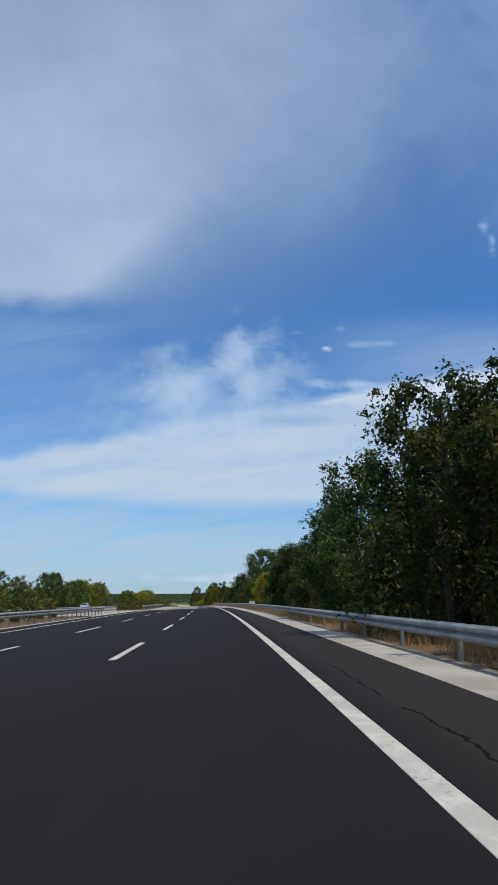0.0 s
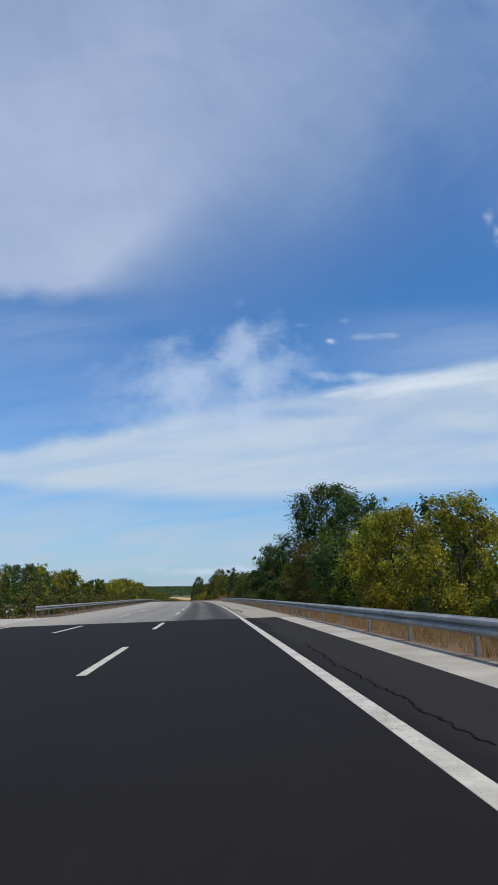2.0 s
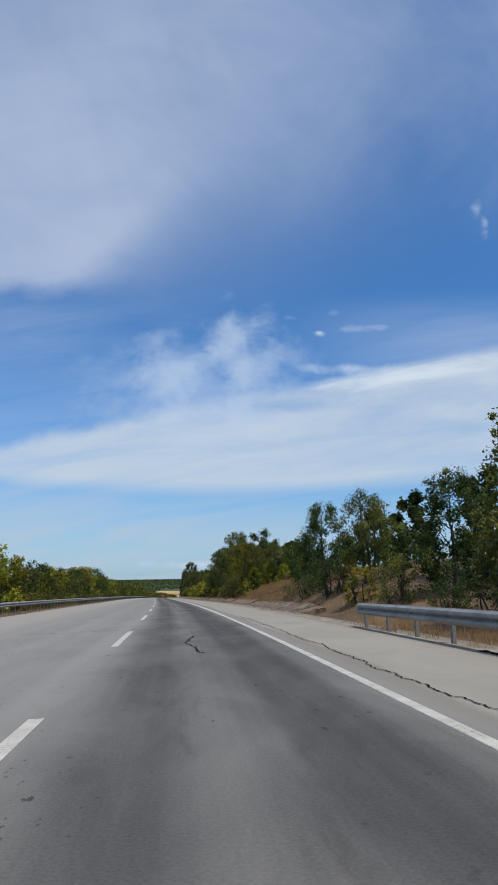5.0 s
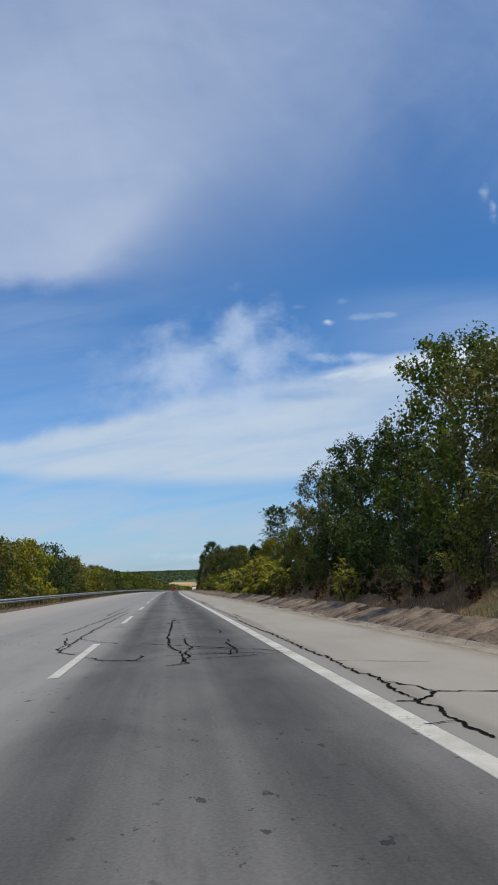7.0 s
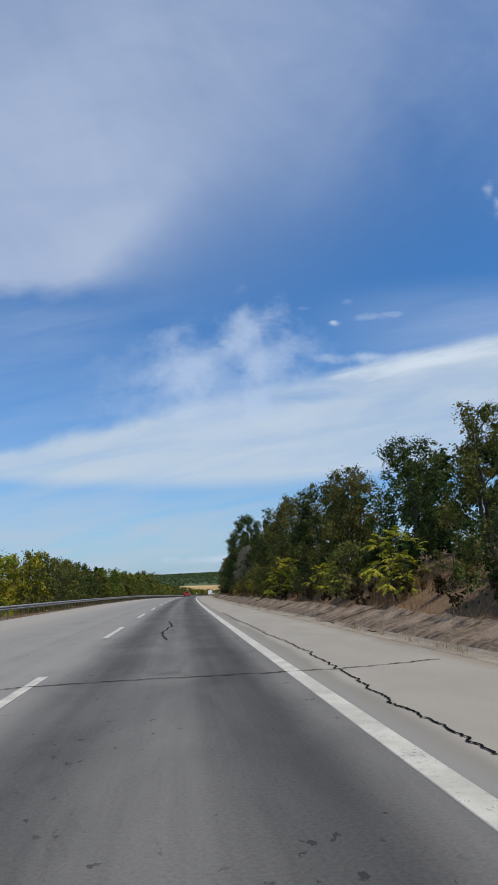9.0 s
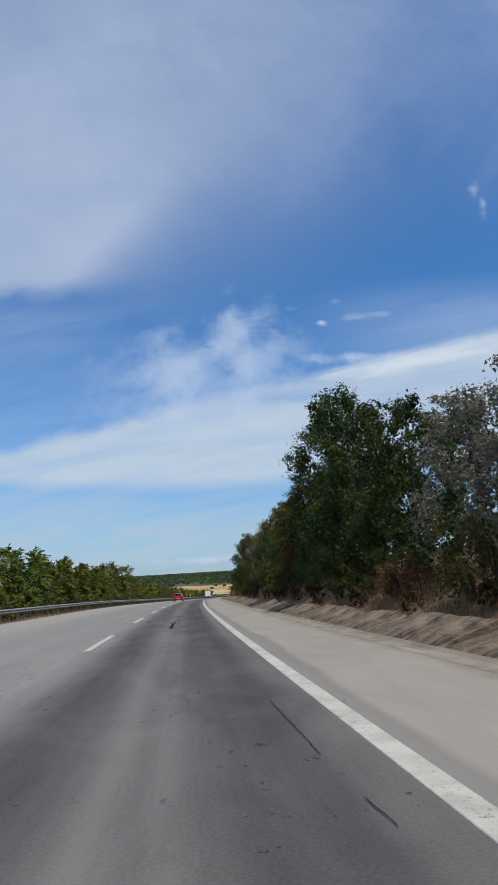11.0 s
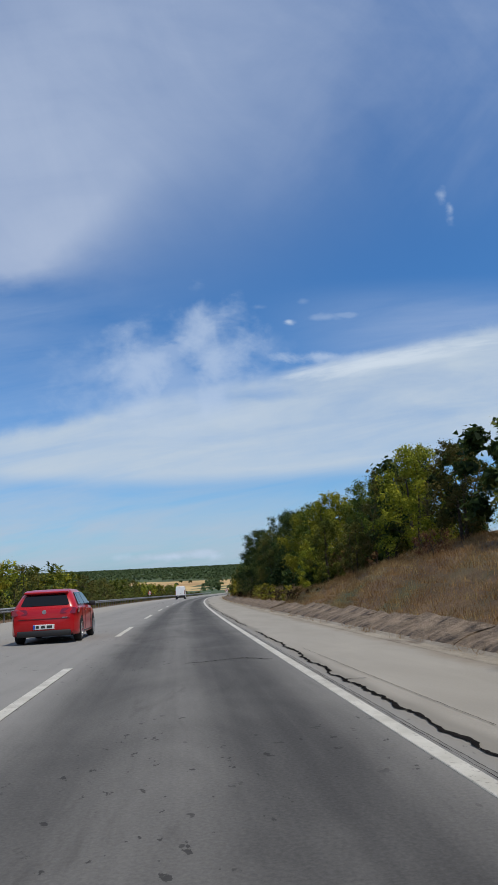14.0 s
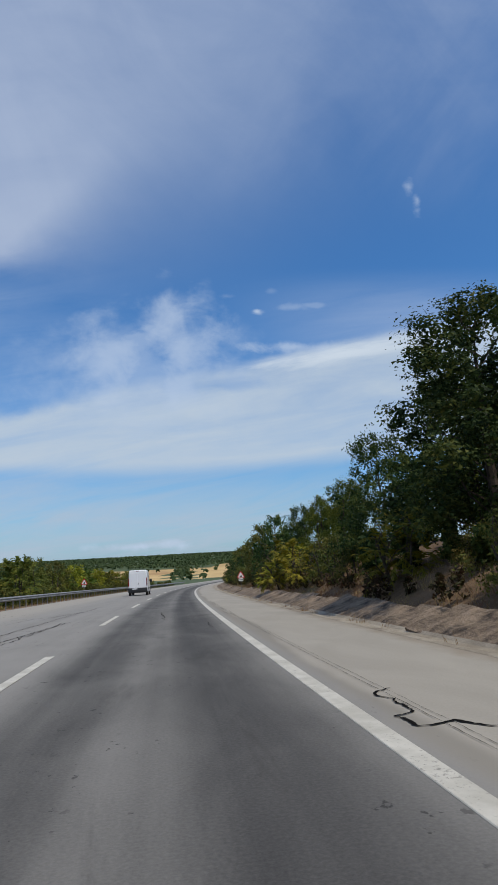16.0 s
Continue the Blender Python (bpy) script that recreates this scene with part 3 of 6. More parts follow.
def make_rail(s0, s1, lat, top, side, label):
    """side -1: the beam faces left towards the road; +1: faces right."""
    rail = tagged(new("guardrail"), label, "guardrail", "guardrails")
    rail.matrix_basis = Matrix.Translation(spot((s0 + s1) / 2, lat))
    back = rail.matrix_basis.inverted()
    prof = beam_profile()
    k = len(prof)
    s = s0
    while s < s1 - 0.1:
        e = min(s + 12.0, s1)
        rows = 5
        verts = []
        for i in range(rows):
            q = s + (e - s) * i / (rows - 1)
            verts += [back @ spot(q, lat + side * (d + 0.06), top - 0.155 + z) for d, z in prof]
        faces = [(r * k + c, r * k + (c + 1) % k, (r + 1) * k + (c + 1) % k, (r + 1) * k + c) for r in range(rows - 1) for c in range(k)]
        mesh_object("beam", verts, faces, STEEL, rail)
        s = e
    post = bpy.data.meshes.get("rail post")
    if post is None:
        bm = bmesh.new()
        for x, y, w, d in ((0, 0, 0.01, 0.11), (0.03, 0.05, 0.06, 0.008), (0.03, -0.05, 0.06, 0.008)):
            bmesh.ops.create_cube(bm, size=1.0, matrix=Matrix.Translation((x, y, 0.0)) @ Matrix.Diagonal((w, d, 1.36, 1)))
        bmesh.ops.create_cube(bm, size=1.0, matrix=Matrix.Translation((-0.04, 0, 0.60)) @ Matrix.Diagonal((0.09, 0.12, 0.16, 1)))
        post = bpy.data.meshes.new("rail post")
        bm.to_mesh(post)
        bm.free()
        post.materials.append(POST)
    s, made = s0 + 0.6, 0
    while s < s1:
        p = new("post", post)
        p.parent = rail
        p.matrix_basis = back @ spot_matrix(s, lat, top - 0.72, 0 if side < 0 else 180)
        s += 4.0 if side < 0 and s < 108 else 2.0
        made += 1
    return rail


make_rail(-40, 213, 2.97, 0.65, -1, "galvanised steel guardrail on short posts, scuffed")
make_rail(-40, 76, -13.1, 0.80, 1, "galvanised steel median guardrail on posts")
make_rail(-40, 232, -20.6, 0.70, 1, "galvanised steel guardrail along the opposite carriageway")
make_rail(124, 430, -13.1, 0.82, 1, "long galvanised steel median guardrail on posts")
make_rail(430, 860, -13.1, 0.82, 1, "long galvanised steel median guardrail on posts")


# ---- trees and bushes ----
rng = np.random.default_rng(5)


def leaf_cloud(centres, radii, count, size, seed, droop=0.2, long=1.8, sprays=16, inner=0.0, inner_size=0.2):
    """Vertices and faces of many single leaves, set along short twigs that fan out of each clump centre.
    inner: share of broader leaves that sit deep in the clumps and face outwards."""
    r = np.random.default_rng(seed)
    centres, radii = np.asarray(centres), np.asarray(radii)
    mid = centres.mean(axis=0)
    n_in = int(count * inner)
    total = count + n_in
    w = radii ** 2
    pick = r.choice(len(centres), total, p=w / w.sum())
    # twig directions: all round, leaning outwards from the middle of the crown and upwards
    out = centres - mid
    out /= np.maximum(np.linalg.norm(out, axis=1), 0.2)[:, None]
    twig = r.normal(size=(len(centres), sprays, 3)) + out[:, None, :] * 0.55 + np.array([0, 0, 0.25])
    twig /= np.linalg.norm(twig, axis=2)[..., None]
    reach = 0.75 + 0.45 * r.random((len(centres), sprays))
    which = r.integers(0, sprays, total)
    d = twig[pick, which]
    along = reach[pick, which] * (0.30 + 0.70 * r.random(total) ** 0.75)
    rr = radii[pick]
    p = centres[pick] + d * (rr * along)[:, None] * np.array([1, 1, 0.85])
    p[:, 2] -= 0.16 * rr * along ** 2
    p += r.normal(size=(total, 3)) * (0.10 * rr + size * 0.35)[:, None]
    face = d * 0.55 + np.array([0, 0, 0.55]) + r.normal(size=(total, 3)) * 0.50
    axis = d + r.normal(size=(total, 3)) * 0.65 + np.array([0, 0, -droop])
    a = size * (0.6 + 0.8 * r.random(total))
    if n_in:
        k = slice(count, None)
        e = r.normal(size=(n_in, 3))
        e /= np.linalg.norm(e, axis=1)[:, None]
        p[k] = centres[pick[k]] + e * (rr[k] * (0.25 + 0.40 * r.random(n_in)))[:, None]
        face[k] = e + r.normal(size=(n_in, 3)) * 0.28
        axis[k] = r.normal(size=(n_in, 3))
        a[k] = inner_size * (0.7 + 0.6 * r.random(n_in))
    face /= np.linalg.norm(face, axis=1)[:, None]
    side = np.cross(face, axis)
    side /= np.linalg.norm(side, axis=1)[:, None]
    axis = np.cross(side, face)
    a = a[:, None]
    tris = np.stack([p - axis * a * 0.50 * long + side * a * 0.12, p + axis * a * 0.25 * long + side * a * 0.62,
                     p + axis * a * 0.35 * long - side * a * 0.62], 1).reshape(-1, 3)
    return tris, np.arange(total * 3).reshape(-1, 3)


def frond_cloud(centres, radii, count, length, leaflet, seed, pairs=8):
    """Arching feathery fronds, each a row of paired leaflets, that spring from the clump centres."""
    r = np.random.default_rng(seed)
    centres, radii = np.asarray(centres), np.asarray(radii)
    w = radii ** 2
    pick = r.choice(len(centres), count, p=w / w.sum())
    out = centres[pick] - centres.mean(axis=0) * np.array([1, 1, 0.9])
    out /= np.maximum(np.linalg.norm(out, axis=1), 0.2)[:, None]
    d = r.normal(size=(count, 3)) * np.array([1, 1, 0.55]) + out * 0.7 + np.array([0, 0, 0.55])
    d /= np.linalg.norm(d, axis=1)[:, None]
    start = centres[pick] + d * (radii[pick] * r.random(count) * 0.6)[:, None]
    span = length * r.uniform(0.65, 1.2, count)
    tri = []
    for k in range(pairs):
        u = 0.16 + 0.84 * k / (pairs - 1)
        place = start + d * (span * u)[:, None] + np.array([0, 0, -1.0]) * (0.42 * span * u * u)[:, None]
        run = d + np.array([0, 0, -0.84 * u])
        run /= np.linalg.norm(run, axis=1)[:, None]
        side = np.cross(run, np.array([0, 0, 1.0])) + 1e-6
        side /= np.linalg.norm(side, axis=1)[:, None]
        size = leaflet * (0.55 + 0.65 * math.sin(math.pi * (0.12 + 0.76 * u)))
        for sign in (-1, 1):
            reach = side * sign * 0.85 + run * 0.5 + r.normal(size=(count, 3)) * 0.16 + np.array([0, 0, -0.22])
            tri.append(np.stack([place - run * size * 0.22, place + run * size * 0.22, place + reach * size], 1))
    v = np.stack(tri, 1).reshape(-1, 3)
    return v, (np.zeros((0, 4), int), np.arange(len(v)).reshape(-1, 3))


def fast_mesh(name, v, f, mat):
    """A mesh from arrays; f: one array of faces, or several with different numbers of corners."""
    groups = [g for g in (f if isinstance(f, (tuple, list)) else [f]) if len(g)]
    flat = np.concatenate([g.ravel() for g in groups]).astype(np.int32)
    sizes = np.concatenate([np.full(len(g), g.shape[1]) for g in groups])
    me = bpy.data.meshes.new(name)
    me.vertices.add(len(v))
    me.vertices.foreach_set("co", np.asarray(v, dtype=np.float32).ravel())
    me.loops.add(len(flat))
    me.loops.foreach_set("vertex_index", flat)
    me.polygons.add(len(sizes))
    me.polygons.foreach_set("loop_start", np.concatenate([[0], np.cumsum(sizes)[:-1]]).astype(np.int32))
    me.update(calc_edges=True)
    me.materials.append(mat)
    return me


def limb(bm, a, b, ra, rb, sides=7, bend=0.0, seed=0):
    """A tapered, slightly bent branch from a to b."""
    r = random.Random(seed)
    a, b = Vector(a), Vector(b)
    axis = (b - a).normalized()
    x = axis.orthogonal().normalized()
    y = axis.cross(x)
    off = x * r.uniform(-bend, bend) + y * r.uniform(-bend, bend)
    rings = []
    n = 5 if ra > 0.06 else 3
    for i in range(n):
        t = i / (n - 1)
        c = a.lerp(b, t) + off * math.sin(t * math.pi)
        q = ra + (rb - ra) * t
        rings.append([bm.verts.new(c + (x * math.cos(k * math.tau / sides) + y * math.sin(k * math.tau / sides)) * q) for k in range(sides)])
    for r0, r1 in zip(rings, rings[1:]):
        for k in range(sides):
            bm.faces.new((r0[k], r0[(k + 1) % sides], r1[(k + 1) % sides], r1[k]))


def make_tree(name, seed, height, spread, base, leaves, size, mat, clumps=26, stems=1, top_heavy=0.6, loose=0.0, droop=0.2, long=1.8, frond=0.0):
    """A tree of the given height: stem(s), limbs to every clump, and single leaves. Returns its Empty."""
    r = random.Random(seed)
    tree = new(name)
    cs, rs = [], []
    for i in range(clumps):
        t = (i + 0.5) / clumps
        z = base + (height - base) * (0.06 + 0.88 * t)
        k = (z - base) / (height - base)
        env = math.sin(math.pi * min(1.0, 0.14 + 0.80 * k ** top_heavy)) ** 0.7
        ang, rad = i * 2.4 + r.uniform(-0.5, 0.5), spread * env * math.sqrt(r.uniform(0.03, 1.0))
        cr = spread * r.uniform(0.25, 0.40) * (1.0 - 0.15 * k)
        cs.append((math.cos(ang) * rad, math.sin(ang) * rad, min(z, height - cr * 0.7)))
        rs.append(cr)
        if r.random() < 0.55:  # small sprays that break the outline
            cs.append((math.cos(ang) * (rad + cr * 0.85), math.sin(ang) * (rad + cr * 0.85), z + cr * r.uniform(0.0, 0.6)))
            rs.append(cr * r.uniform(0.30, 0.5))
    bm = bmesh.new()
    girth = 0.018 * height + 0.03
    feet = [(0, 0, -0.4)] if stems == 1 else [(math.cos(k * 2.1) * 0.35, math.sin(k * 2.1) * 0.35, -0.4) for k in range(stems)]
    for k, ft in enumerate(feet):
        limb(bm, ft, (ft[0] * 2 + r.uniform(-.3, .3), ft[1] * 2 + r.uniform(-.3, .3), height * 0.55), girth, girth * 0.45, 7, 0.2, seed + k)
        limb(bm, (ft[0] * 2, ft[1] * 2, height * 0.54), (ft[0] * 2, ft[1] * 2, height * 0.9), girth * 0.40, 0.012, 5, 0.25, seed + 9 + k)
    for j, (c, cr) in enumerate(zip(cs, rs)):
        if cr < spread * 0.24 or (clumps > 20 and j % 3):
            continue
        z0 = max(base * 0.5, min(height * 0.8, c[2] - 0.55 * math.hypot(c[0], c[1]) - 0.3))
        limb(bm, (feet[j % len(feet)][0] * 1.5, feet[j % len(feet)][1] * 1.5, z0), c, min(0.055, girth * 0.28), 0.012, 4, 0.25, seed + j)
    part("trunk", bm, BARK, tree)
    v, f = leaf_cloud(cs, [q * (1 + loose) for q in rs], leaves, size, seed, droop, long, 16, 0.62 if size < 0.1 else 0.35, size * 1.38)
    if frond:
        v, f = frond_cloud(cs, rs, leaves, frond, size, seed)
    tree["reach"] = float(np.percentile(v[:, 2], 99.5))
    crown = new("crown", fast_mesh("crown", v, f, mat))
    crown.parent = tree
    return tree


KINDS = {}
FRONDS = {"sumac": 0.62, "ailanthus": 1.15, "far_feather": 1.5}   # length of the fronds


def kinds():
    defs = [
        ("oak", "tree", LEAF_DARK, 8.0, 3.1, 0.3, 8600, 0.086, 50, 1, "dense dark green broadleaf tree", "tree"),
        ("oak_b", "tree", LEAF_DARK, 8.0, 2.6, 0.6, 8200, 0.086, 44, 1, "tall dark green broadleaf tree with ragged crown", "tree"),
        ("acacia", "tree", LEAF_OLIVE, 8.0, 2.8, 0.6, 8000, 0.083, 42, 2, "olive green roadside tree with loose crown", "tree"),
        ("acacia_b", "tree", LEAF_OLIVE, 8.0, 3.2, 0.3, 8600, 0.084, 48, 3, "olive green many-stemmed roadside tree", "tree"),
        ("yellow", "tree", LEAF_YELLOW, 6.0, 2.6, 0.15, 8000, 0.076, 44, 3, "yellow-green bushy tree in early autumn", "tree"),
        ("grey", "tree", LEAF_GREY, 6.5, 2.7, 0.2, 7800, 0.076, 44, 3, "grey-green tree with dusty leaves", "tree"),
        ("lime", "tree", LEAF_FEATHER, 8.0, 2.8, 0.3, 8200, 0.083, 44, 2, "fresh green roadside tree turning yellow", "tree"),
        ("russet", "tree", LEAF_RUSSET, 8.0, 2.9, 0.4, 8400, 0.084, 46, 2, "green broadleaf tree with russet patches", "tree"),
        ("great_oak", "tree", LEAF_DARK, 12.0, 3.7, 0.6, 21000, 0.092, 80, 1, "large dense dark green broadleaf tree", "tree"),
        ("round_oak", "tree", LEAF_DARK, 6.5, 2.5, 0.15, 13000, 0.078, 64, 1, "dense round dark green oak", "tree"),
        ("sumac", "bush", LEAF_YELLOW, 2.0, 1.1, 0.1, 110, 0.19, 16, 5, "bright yellow-green bush with feathery fronds", "bush"),
        ("ailanthus", "tree", LEAF_DARK, 10.0, 3.4, 3.0, 980, 0.23, 40, 2, "tall dark green tree with feathery fronds", "tree"),
        ("scrub", "bush", LEAF_OLIVE, 2.2, 1.6, 0.05, 1700, 0.060, 20, 5, "low olive green roadside bush", "bush"),
        ("dark_scrub", "bush", LEAF_DARK, 2.6, 1.7, 0.05, 1800, 0.062, 20, 5, "low dark green roadside bush", "bush"),
        ("brown", "bush", LEAF_BROWN, 2.0, 1.7, 0.05, 1000, 0.070, 16, 5, "withered brown brush on the bank", "bush"),
        ("far_oak", "tree", LEAF_DARK, 8.0, 3.7, 0.2, 2300, 0.175, 28, 1, "dark green tree beyond the median", "tree"),
        ("far_olive", "tree", LEAF_OLIVE, 8.0, 3.6, 0.2, 2300, 0.170, 26, 2, "olive green tree beyond the median", "tree"),
        ("far_yellow", "tree", LEAF_YELLOW, 6.0, 3.1, 0.1, 2100, 0.160, 24, 3, "yellow-green bushy tree beyond the median", "tree"),
        ("far_feather", "tree", LEAF_FEATHER, 7.0, 3.6, 0.6, 260, 0.42, 22, 2, "feathery green tree with spreading branches beyond the median", "tree"),
        ("far_scrub", "bush", LEAF_OLIVE, 2.2, 1.6, 0.05, 600, 0.16, 14, 4, "low olive green bush in the median", "bush"),
    ]
    for i, (key, name, mat, h, sp, base, leaves, size, clumps, stems, label, cat) in enumerate(defs):
        t = make_tree(name, 100 + i * 17, h, sp, base, leaves, size, mat, clumps, stems, 0.55 if cat == "tree" else 0.9, 0.05 if cat == "tree" else 0.2, 0.2, 1.8, FRONDS.get(key, 0.0))
        tagged(t, label, cat, ("far " if key.startswith("far") else "roadside ") + ("trees" if cat == "tree" else "bushes"))
        reach = t["reach"]
        del t["reach"]
        KINDS[key] = [t, reach, False]


def plant(key, s, lat, height, broad=1.0):
    """Set a tree or bush of a kind so that its top stands height metres over the road."""
    entry = KINDS[key]
    z = ground_z(s, lat)
    k = max(0.25, (height - z) / entry[1])
    wide = 0.90 * broad * (k if k < 1.15 else 1.15 + (k - 1.15) * 0.6)
    m = Matrix.Translation(spot(s, lat, z)) @ Matrix.Rotation(random.uniform(0, math.tau), 4, "Z")
    if not entry[2]:
        entry[2] = True
        ob = entry[0]
        ob.matrix_basis = m @ Matrix.Diagonal((wide, wide, k, 1))
    else:
        first = entry[0]
        keep = first.matrix_basis.copy()
        first.matrix_basis = Matrix.Identity(4)
        ob = copy_thing(first, m @ Matrix.Diagonal((wide, wide, k, 1)))
        first.matrix_basis = keep
    return ob


kinds()


def thicket(name, label, places, leaves, size, mat, seed):
    """Trees of a back row, too many and too hidden to tell apart: one joined mass of leaves and stems. places: (s, lat, top)."""
    rnd = random.Random(seed)
    vs, fs, total = [], [], 0
    for s, lat, top in places:
        z = ground_z(s, lat)
        h = top - z
        p = spot(s, lat, z)
        cs, rs = [], []
        for k in range(11):
            t = (k + 0.5) / 11
            w = 0.34 * h * math.sin(math.pi * min(1, 0.2 + 0.75 * t)) ** 0.7
            a = k * 2.4 + rnd.random()
            cs.append((p.x + math.cos(a) * w * rnd.random() ** 0.5, p.y + math.sin(a) * w * rnd.random() ** 0.5, p.z + h * (0.12 + 0.78 * t)))
            rs.append(h * rnd.uniform(0.11, 0.17))
        v, f = leaf_cloud(cs, rs, leaves, size, rnd.randrange(10 ** 6), 0.2, 1.6, 12, 0.35, size * 1.6)
        vs.append(v)
        fs.append(f + total)
        total += len(v)
    ob = new(name, fast_mesh(name, np.concatenate(vs), np.concatenate(fs), mat))
    return tagged(ob, label, "woods", "", "stuff")

# right of the road, behind the guardrail: along, top over the road, kind
STRETCH_A = [(6, 6.5, "oak"), (13, 7.2, "acacia_b"), (20, 7.6, "oak_b"), (26, 8.1, "oak"), (39, 8.9, "oak"), (46, 8.2, "oak"), (51, 7.6, "oak_b"),
             (59, 5.0, "acacia"), (65, 5.4, "oak"), (72, 6.2, "oak"), (79, 7.2, "round_oak"), (84, 7.0, "round_oak"), (88.5, 4.4, "oak"), (98, 3.8, "yellow"), (104, 4.8, "yellow"), (110, 5.0, "yellow"), (116, 5.4, "yellow"),
             (119, 6.8, "oak"), (126, 5.6, "lime"), (132, 5.2, "acacia_b"), (145, 4.2, "yellow"), (150, 3.8, "yellow"), (162, 5.0, "acacia_b"), (166, 5.2, "yellow"),
             (171, 5.6, "lime"), (178, 5.6, "lime"), (186, 5.4, "acacia"), (194, 5.0, "lime"), (203, 5.2, "oak_b"), (212, 5.6, "acacia")]
STRETCH_B = [(221, 5.4, "oak"), (230, 6.0, "acacia_b"), (239, 6.4, "oak"), (246, 5.0, "oak"), (253, 4.3, "oak"), (258, 4.4, "lime"), (263, 5.5, "lime"), (267, 6.0, "acacia_b"), (271.5, 6.2, "acacia_b"), (277, 6.8, "yellow"), (281, 6.9, "lime"),
             (285, 7.1, "oak"), (291, 7.6, "acacia_b"), (296, 9.8, "lime"), (302, 7.6, "oak"), (308, 8.2, "oak"), (314, 7.8, "acacia_b"), (320, 6.2, "lime"), (327, 5.2, "lime"),
             (334, 5.0, "yellow"), (341, 5.0, "lime"), (345, 4.8, "lime"), (359, 5.6, "acacia_b"), (366, 6.0, "oak"), (373, 6.6, "acacia"), (380, 7.0, "oak"),
             (388, 7.2, "acacia_b"), (396, 7.4, "oak"), (404, 8.0, "acacia_b"), (412, 8.2, "oak"), (420, 7.6, "acacia"), (428, 7.0, "oak")]
STRETCH_C = [(436, 6.4, "acacia"), (443, 6.2, "grey"), (449, 7.0, "grey"), (455, 8.4, "oak_b"), (460, 9.6, "oak_b"), (466, 8.0, "oak"), (472, 8.2, "oak"), (478, 8.4, "russet"),
             (484, 8.2, "lime"), (490, 8.6, "oak"), (496, 8.8, "acacia_b"), (502, 8.2, "oak"), (508, 8.2, "grey"), (514, 7.8, "acacia_b"), (520, 7.2, "russet"), (526, 9.0, "russet"),
             (532, 9.0, "oak"), (538, 7.8, "oak_b"), (541.5, 7.6, "oak"), (545.5, 9.6, "great_oak"), (549, 6.2, "grey"), (556, 7.0, "acacia"), (562, 6.3, "yellow"), (567, 6.7, "acacia"), (572, 7.6, "yellow"), (577, 7.4, "acacia"), (582, 7.6, "lime")]
STRETCH_D = [(586, 7.5, "yellow"), (591, 7.4, "lime"), (595, 7.3, "yellow"), (600, 7.4, "oak"), (605, 8.4, "oak"), (610, 8.6, "oak"), (614, 7.2, "acacia_b"), (621, 7.0, "oak"), (624.5, 7.1, "oak"),
             (634, 7.6, "oak_b"), (640, 6.6, "oak"), (648, 6.0, "lime"), (656, 6.0, "lime"), (664, 6.2, "oak"), (673, 6.4, "oak"), (682, 6.4, "acacia_b"), (692, 6.4, "oak"),
             (702, 6.4, "acacia"), (713, 6.4, "oak"), (725, 6.4, "acacia_b"), (738, 6.4, "oak"), (752, 6.4, "oak"), (768, 6.4, "acacia_b"), (785, 6.4, "oak"), (805, 6.4, "oak")]
BACK = []
for s, top, key in STRETCH_A:
    plant(key, s - 1.6 + random.uniform(-0.6, 0.6), (7.0 if s < 60 or 120 < s < 148 else 7.8) + random.uniform(-0.6, 0.8), top)
    if 84 > s or s > 96:
        BACK.append((s + random.uniform(0, 4), 11.5 + random.uniform(-0.8, 1.5), min(9.4, top * random.uniform(0.95, 1.12))))
for stretch in (STRETCH_B, STRETCH_C, STRETCH_D):
    for s, top, key in stretch:
        if 586 <= s <= 613:   # these stand back behind a strip of dry brush
            s, top = s + 5.0, top * 1.06
            plant(key, s - 1.6, 9.3 + random.uniform(-0.5, 0.6), top)
            BACK.append((s + random.uniform(0, 4), 13 + random.uniform(-0.8, 1.5), top * random.uniform(0.98, 1.1)))
            continue
        brush = 550 <= s <= 585 or 250 <= s <= 268
        key = {"oak": "far_oak", "acacia_b": "far_olive", "acacia": "far_olive", "lime": "far_yellow"}.get(key, key) if s > 668 else key
        plant(key, s - 1.6 + random.uniform(-0.6, 0.6), ((10.2 if s > 400 else 9.4) if brush else 7.6) + random.uniform(-0.6, 0.8), top)
        BACK.append((s + random.uniform(0, 4), 11.2 + random.uniform(-0.8, 1.5), top * random.uniform(0.98, 1.15)))
UNDER = [(s, 10.2 + random.uniform(-0.8, 0.8), random.uniform(2.6, 4.2)) for s in np.arange(-4, 780, 4.4) if not (90 < s < 97 or 234 < s < 258 or 545 < s < 579)]
DRY = [(s, 8.8 + random.uniform(-0.5, 0.6), ground_z(s, 8.8) + random.uniform(1.2, 2.2)) for s in np.arange(579, 624, 1.7)]
UNDER += [(s, 13.2 + random.uniform(-0.8, 0.8), random.uniform(3.8, 5.0)) for s in list(np.arange(234, 262, 2.8)) + list(np.arange(545, 590, 2.8))]
# front row thickened with dark leaves to stand in for deep shade under the crowns
UNDER += [(s, 6.6 + random.uniform(-0.5, 0.6), ground_z(s, 6.6) + random.uniform(0.9, 1.8)) for s in np.arange(262, 780, 3.0) if not 545 < s < 579]
thicket("undergrowth", "dark tangled undergrowth filling the shade below the trees", UNDER, 620, 0.110, LEAF_DARK, 9)
thicket("dry_brush", "withered red-brown brush at the foot of the trees", DRY, 620, 0.090, LEAF_BROWN, 23)
